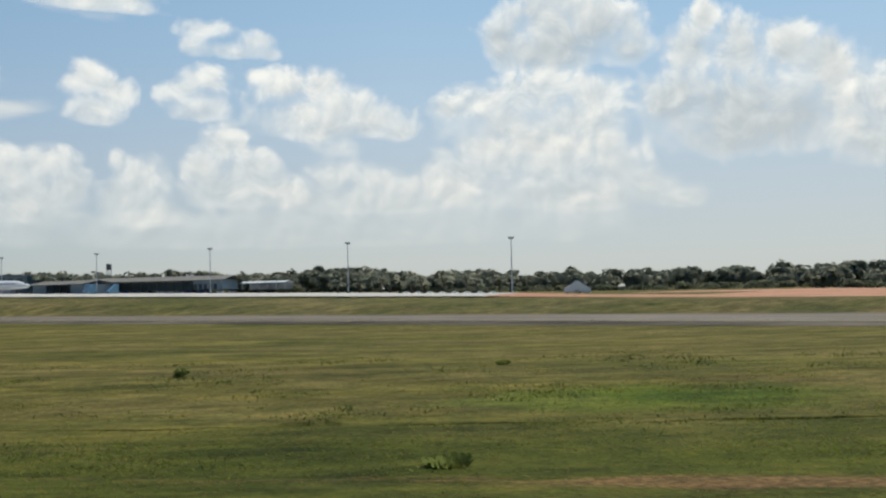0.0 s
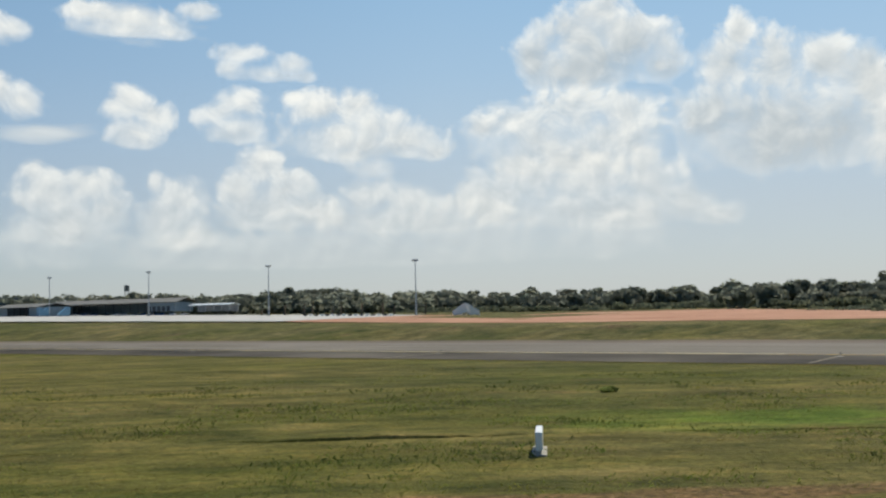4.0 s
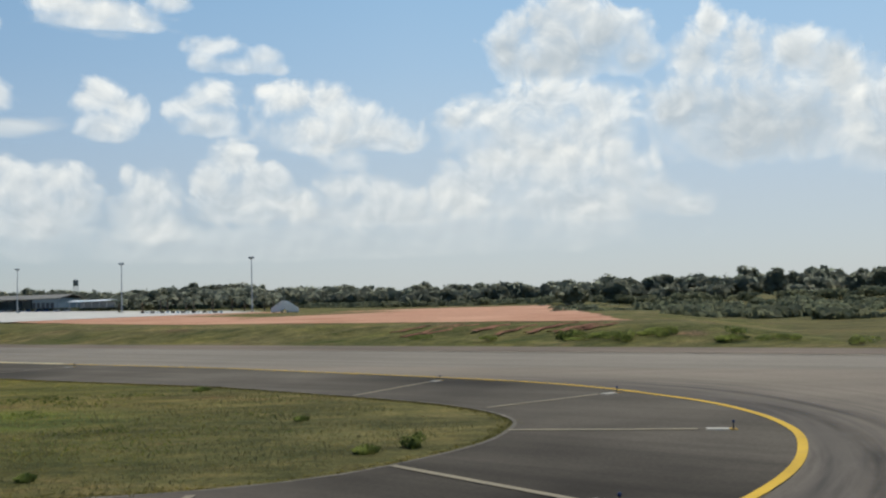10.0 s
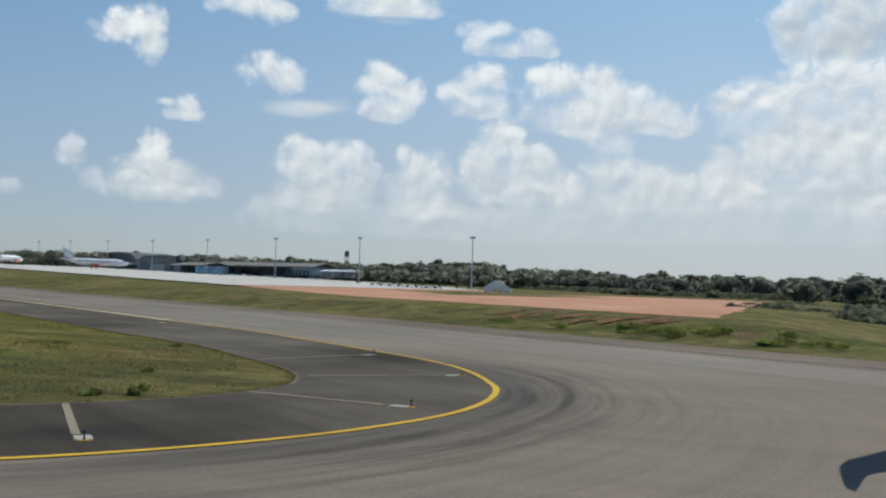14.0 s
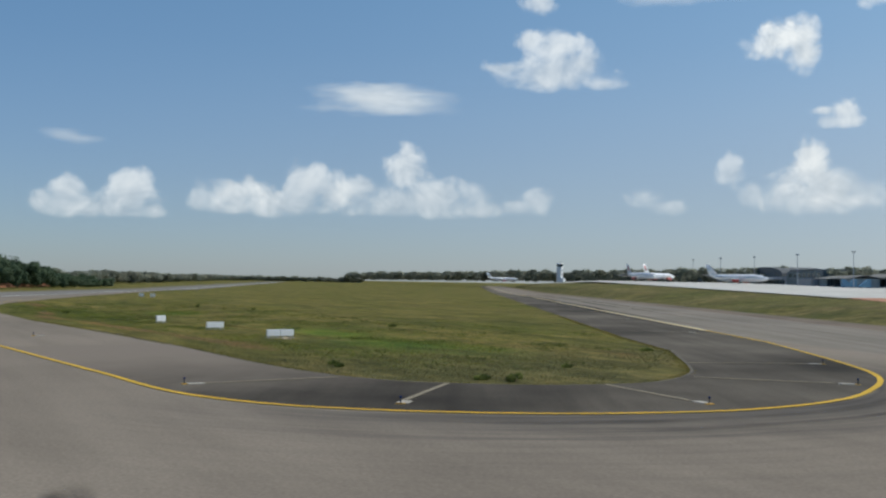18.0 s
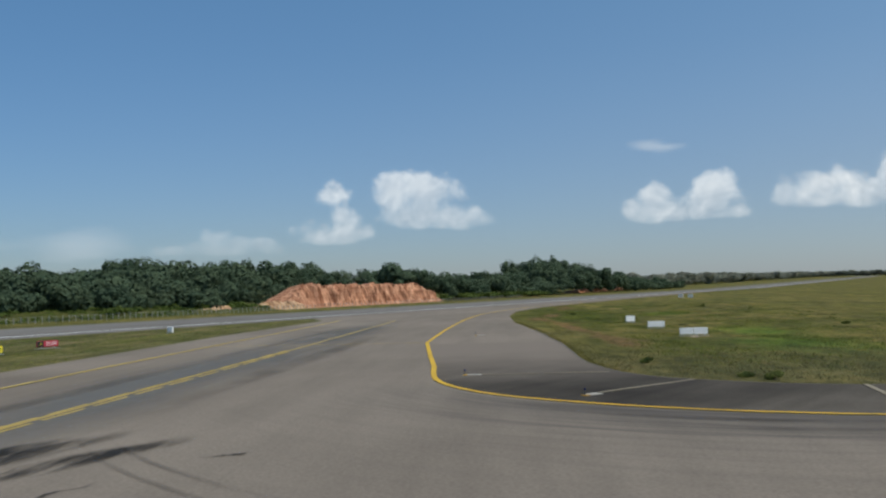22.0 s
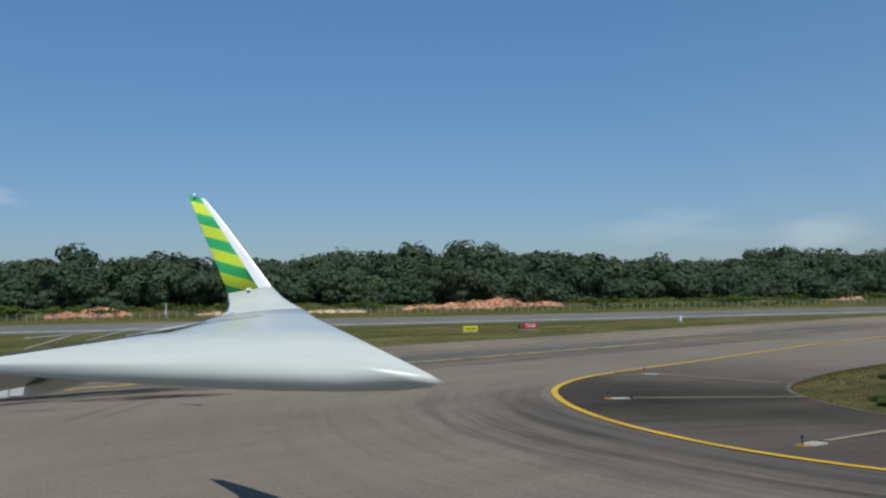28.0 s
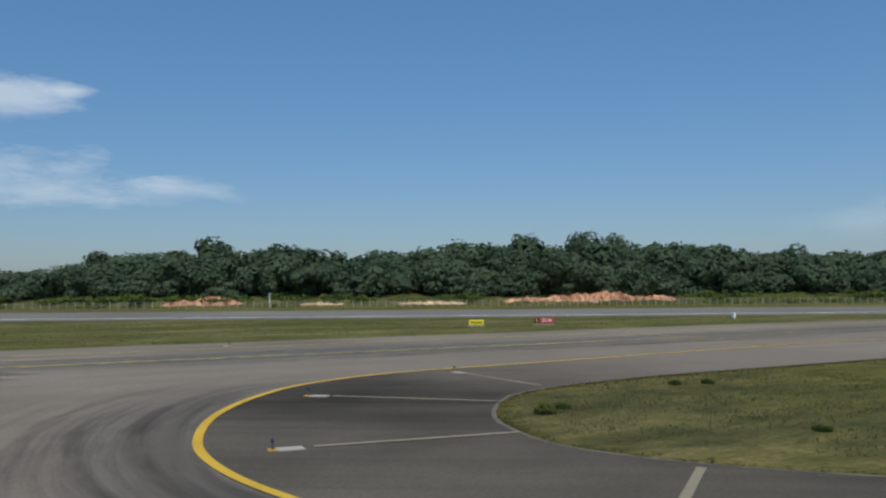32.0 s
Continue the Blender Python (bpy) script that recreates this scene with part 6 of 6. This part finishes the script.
def sky_patch(az0, az1, el0, el1, mat, label, thin, grey, fields=None):
    """A far patch of sky between two bearings and two heights in degrees, with its UVs in degrees or from 0 to 1."""
    global cloud_count
    far = 4060 + 8 * cloud_count
    cloud_count += 1
    mid = (az0 + az1) / 2
    seen_from = Vector((float(np.interp(mid, (105, 118, 135, 180, 210, 240), (72, 120, 142, 152, 150, 138))), float(np.interp(mid, (135, 180, 210, 240), (-1, 14, 32, 47))), 4.4))
    nx, ny = max(2, int((az1 - az0) / 0.16)), max(2, int((el1 - el0) / 0.16))
    gx, gy = np.meshgrid(np.linspace(az1, az0, nx + 1), np.linspace(el0, el1, ny + 1))
    gx, gy = gx.ravel(), gy.ravel()
    a, e = np.radians(gx), np.radians(gy)
    co = np.stack([np.cos(e) * np.cos(a), np.cos(e) * np.sin(a), np.sin(e)], 1) * far
    i, j = np.meshgrid(np.arange(nx), np.arange(ny))
    k = (j * (nx + 1) + i).ravel()
    faces = np.stack([k, k + 1, k + nx + 2, k + nx + 1], 1)
    me = bpy.data.meshes.new("cloud")
    me.from_pydata(co.tolist(), [], faces.tolist())
    lay = me.uv_layers.new(name="UVMap")
    flatuv = np.stack([-gx, gy], 1) if fields else np.stack([(az1 - gx) / (az1 - az0), (gy - el0) / (el1 - el0)], 1)
    lay.data.foreach_set("uv", flatuv[faces.ravel()].ravel())
    for name, values in (fields(gx, gy) if fields else ()):
        me.attributes.new(name, "FLOAT", "POINT").data.foreach_set("value", values)
    me.materials.append(mat)
    ob = new("cloud", me)
    ob.location = seen_from
    ob["thin"], ob["grey"], ob["veil"] = min(0.85, thin + 0.22) if mid > 195 else thin, grey, 0.58 if mid < 118 else 0.28 if mid < 150 else 0.14
    ob.visible_shadow = False
    return tagged(ob, label, "cloud", "clouds", "structure")


def cumulus(thin, grey, *heads):
    """A heap cloud out of rounded heads: bearing, height and half sizes of each, in degrees."""
    h = np.array(heads)
    low, top = (h[:, 1] - h[:, 3]).min(), (h[:, 1] + h[:, 3]).max()

    def fields(x, y):
        d = 1 - np.hypot((x[:, None] - h[:, 0]) / h[:, 2], (y[:, None] - h[:, 1]) / h[:, 3])
        body = np.log(np.exp(7 * d).sum(1)) / 7
        if len(heads) > 2:
            tall = top - low
            foot = 1 - np.hypot((x - h[:, 0].mean()) / (0.52 * np.ptp(h[:, 0]) + 0.6 * h[:, 2].mean()), (y - low - 0.26 * tall) / (0.30 * tall))
            body = np.log(np.exp(7 * body) + np.exp(7 * foot)) / 7 - 0.5 * np.clip((low + 0.12 * tall - y) / (0.16 * tall), 0, 1)
        return ("body", body), ("height", np.clip((y - low) / (top - low), 0, 1))

    return sky_patch((h[:, 0] - 1.5 * h[:, 2]).min(), (h[:, 0] + 1.5 * h[:, 2]).max(), max(0.3, (h[:, 1] - 1.5 * h[:, 3]).min()), (h[:, 1] + 1.5 * h[:, 3]).max(),
                     CLOUD, "white glowing cumulus cloud with painted lit heads and grey base", thin, grey, fields)


def wisp(az, el, w, h, thin):
    """A thin streak of ice cloud: its middle and its size in degrees."""
    return sky_patch(az - w * 0.6, az + w * 0.6, max(0.3, el - h * 0.6), el + h * 0.6, WISP, "thin wispy streak of high cloud", thin, 0.0)


cumulus(0.06, 0.90, (84.4, 16.2, 3.3, 2.2), (81.5, 15.6, 3.1, 2.4), (87.4, 15.0, 1.8, 2.0), (79.7, 14.2, 1.9, 1.5), (85.5, 14.2, 2.9, 1.3), (83.0, 17.5, 2.1, 2.0))
cumulus(0.06, 1.00, (75.0, 15.7, 1.0, 1.4), (75.8, 13.9, 2.2, 2.1), (73.0, 13.6, 2.5, 2.2), (70.3, 13.6, 2.1, 2.0), (68.2, 12.7, 1.7, 2.2), (76.8, 11.0, 2.9, 2.3), (73.4, 10.5, 3.6, 2.8), (69.7, 9.5, 3.7, 2.7))
cumulus(0.10, 0.70, (67.1, 11.0, 2.0, 2.5), (66.7, 8.5, 1.9, 2.1), (65.5, 9.9, 1.9, 2.8), (64.5, 7.9, 1.9, 2.1))
cumulus(0.12, 0.55, (81.6, 11.6, 2.3, 1.8), (85.1, 11.8, 2.7, 2.0), (88.8, 11.5, 2.8, 1.8), (90.7, 11.0, 1.4, 1.0), (86.9, 9.9, 3.1, 2.0), (82.4, 10.0, 3.1, 2.3))
cumulus(0.22, 0.55, (84.7, 7.7, 3.5, 2.0), (80.6, 7.5, 2.5, 1.9), (78.6, 6.0, 2.2, 1.5), (76.7, 5.1, 1.7, 0.8), (88.2, 8.0, 3.5, 1.6), (90.0, 7.0, 3.2, 1.4), (82.7, 5.9, 3.5, 1.5))
cumulus(0.08, 0.45, (98.5, 12.6, 1.5, 1.3), (100.7, 12.5, 2.1, 1.3), (97.3, 11.3, 2.2, 1.7), (95.5, 10.3, 2.2, 1.3), (93.8, 9.7, 1.3, 0.8), (102.2, 13.1, 1.2, 0.6), (99.5, 11.0, 1.9, 1.1))
cumulus(0.35, 0.30, (97.5, 8.9, 1.6, 0.9), (99.0, 9.4, 1.0, 0.6))
cumulus(0.25, 0.30, (105.5, 15.6, 1.9, 0.7), (102.4, 15.0, 1.5, 0.7), (106.3, 14.7, 0.9, 0.8), (101.6, 14.3, 0.8, 0.5))
cumulus(0.15, 0.35, (105.7, 12.8, 1.9, 1.1), (107.0, 12.1, 1.7, 0.8), (105.2, 11.1, 1.1, 1.1))
cumulus(0.12, 0.35, (112.3, 12.5, 1.5, 1.3), (111.0, 11.8, 1.4, 1.0), (111.6, 10.5, 1.0, 0.9), (113.3, 12.2, 0.8, 0.8))
cumulus(0.20, 0.55, (117.3, 7.2, 2.0, 1.7), (114.8, 7.6, 2.0, 1.5), (116.3, 5.3, 2.6, 1.4), (113.7, 6.3, 1.5, 1.3), (117.8, 8.4, 1.0, 0.9))
cumulus(0.25, 0.45, (109.2, 7.0, 2.0, 1.7), (110.5, 5.7, 1.8, 1.4), (108.6, 4.7, 2.2, 1.0), (110.8, 7.9, 0.6, 0.9))
cumulus(0.15, 0.50, (104.5, 8.9, 1.8, 1.5), (105.6, 7.3, 1.6, 1.2), (102.9, 7.4, 2.2, 1.6), (101.2, 6.2, 1.9, 1.2), (104.6, 6.0, 2.6, 1.3))
cumulus(0.30, 0.45, (98.0, 7.0, 2.4, 1.3), (95.2, 6.6, 2.4, 1.4), (93.0, 6.2, 2.4, 1.0), (90.3, 5.8, 2.4, 0.8), (98.6, 5.5, 3.1, 1.0))
cumulus(0.15, 0.30, (112.3, 17.1, 3.0, 1.0), (110.0, 16.6, 1.6, 0.6), (114.8, 17.4, 2.0, 0.7))
cumulus(0.10, 0.40, (126.7, 13.9, 1.1, 1.8), (128.2, 14.5, 1.4, 1.6))
cumulus(0.08, 0.40, (119.9, 12.7, 1.8, 1.4), (118.6, 12.2, 1.4, 1.0))
cumulus(0.08, 0.30, (124.6, 10.2, 1.1, 0.9), (125.6, 10.3, 0.8, 0.3), (124.1, 9.6, 0.7, 0.5))
cumulus(0.20, 0.50, (125.0, 5.8, 2.6, 1.3), (126.3, 7.3, 1.1, 1.4), (123.5, 5.5, 1.6, 1.0), (127.6, 5.9, 1.6, 1.8))
cumulus(0.15, 0.30, (121.1, 16.4, 2.5, 0.9), (119.3, 16.1, 1.6, 0.8))
cumulus(0.20, 0.30, (108.0, 17.9, 1.5, 0.6))
cumulus(0.25, 0.35, (128.1, 14.3, 1.9, 1.2), (126.7, 13.4, 1.1, 0.8))
cumulus(0.25, 0.45, (141.3, 14.7, 2.3, 1.2), (139.9, 13.5, 2.0, 1.2), (138.3, 12.3, 1.4, 0.6), (143.0, 14.9, 0.9, 0.9), (144.4, 13.3, 1.6, 0.3))
cumulus(0.32, 0.30, (142.5, 17.0, 1.3, 0.7))
cumulus(0.27, 0.50, (150.7, 7.0, 1.7, 1.5), (153.3, 5.9, 1.5, 0.9), (148.3, 5.6, 2.0, 1.1), (146.0, 4.6, 1.9, 0.7), (151.2, 4.9, 2.8, 1.0))
cumulus(0.27, 0.50, (156.6, 6.1, 1.8, 1.5), (161.0, 5.3, 1.4, 1.2), (155.2, 5.3, 1.2, 1.3), (158.8, 4.6, 2.4, 0.8), (160.2, 5.8, 0.8, 0.9))
cumulus(0.47, 0.40, (142.6, 5.3, 1.2, 0.9), (143.9, 4.9, 1.0, 0.6))
cumulus(0.52, 0.40, (135.9, 5.5, 1.4, 0.9), (134.5, 4.9, 1.4, 0.5))
cumulus(0.47, 0.40, (130.8, 6.9, 0.9, 1.1), (129.6, 5.5, 0.9, 0.9))
cumulus(0.37, 0.45, (126.3, 7.3, 0.8, 1.1), (125.5, 5.9, 1.4, 1.2), (123.8, 5.1, 1.4, 0.6))
cumulus(0.27, 0.50, (170.5, 5.2, 1.3, 1.4), (167.3, 5.3, 1.4, 1.5), (172.0, 4.5, 0.8, 0.8), (169.0, 4.1, 2.9, 0.6), (165.8, 4.2, 0.9, 0.6))
cumulus(0.29, 0.50, (184.3, 6.2, 2.2, 1.5), (186.7, 6.1, 1.3, 1.3), (182.9, 4.4, 2.2, 1.0), (186.0, 4.4, 1.3, 0.7))
cumulus(0.32, 0.50, (190.6, 6.0, 1.2, 0.9), (190.0, 4.5, 1.0, 0.9), (191.1, 3.4, 2.1, 0.8), (188.7, 3.6, 1.0, 0.6))
cumulus(0.47, 0.40, (197.8, 3.5, 1.1, 0.6), (196.5, 3.0, 1.1, 0.6), (195.0, 3.0, 0.9, 0.4), (200.2, 2.6, 1.4, 0.4))
cumulus(0.47, 0.40, (161.4, 5.3, 2.1, 1.2), (159.3, 5.2, 1.2, 1.3), (163.2, 4.9, 0.9, 0.8))
cumulus(0.60, 0.60, (116.3, 4.2, 4.4, 1.5), (108.9, 3.9, 4.8, 1.4), (100.2, 4.1, 5.8, 1.6), (91.1, 4.3, 5.6, 1.6), (83.1, 4.4, 5.1, 1.5))
wisp(116.6, 10.4, 5.5, 1.4, 0.30)
wisp(133.9, 17.2, 10.4, 1.1, 0.35)
wisp(126.2, 17.2, 8.4, 1.3, 0.35)
wisp(151.5, 11.4, 8.8, 1.9, 0.20)
wisp(153.3, 11.4, 8.7, 2.1, 0.20)
wisp(169.9, 8.1, 3.3, 0.7, 0.55)
wisp(171.0, 8.3, 2.5, 0.8, 0.60)
wisp(205.2, 3.1, 7.9, 2.1, 0.45)
wisp(116.9, 10.5, 6.4, 1.4, 0.25)
wisp(111.8, 17.0, 8.8, 3.0, 0.15)
wisp(264.6, 10.1, 8.7, 4.5, 0.10)
wisp(262.0, 11.0, 3.6, 1.3, 0.20)
wisp(263.1, 5.9, 13.7, 4.5, 0.05)
wisp(257.2, 5.5, 9.6, 2.0, 0.25)
wisp(214.1, 3.3, 13.1, 2.8, 0.50)

# the haze stands as two wide arcs, behind and before the clouds
def haze_arc(far, mat, label):
    co, uvs, faces = [], [], []
    for i in range(25):
        az = radians(48 + 170 * i / 24)
        for q in range(9):
            el = radians(-0.5 + 30 * q / 8)
            co.append(tuple(CENTRE + far * Vector((math.cos(az), math.sin(az), math.tan(el)))))
            uvs.append((i / 24, q / 8))
    for i in range(24):
        for q in range(8):
            faces.append((i * 9 + q, i * 9 + 9 + q, i * 9 + 10 + q, i * 9 + q + 1))
    me = bpy.data.meshes.new("haze")
    me.from_pydata(co, [], faces)
    lay = me.uv_layers.new(name="UVMap")
    for l in me.loops:
        lay.data[l.index].uv = uvs[l.vertex_index]
    me.materials.append(mat)
    haze = tagged(new("haze", me), label, "haze", kind="structure")
    haze.visible_shadow = False


haze_arc(4640, HAZE, "pale milky haze low in the sky")
haze_arc(3980, LOW_HAZE, "thin grey haze before the far clouds")
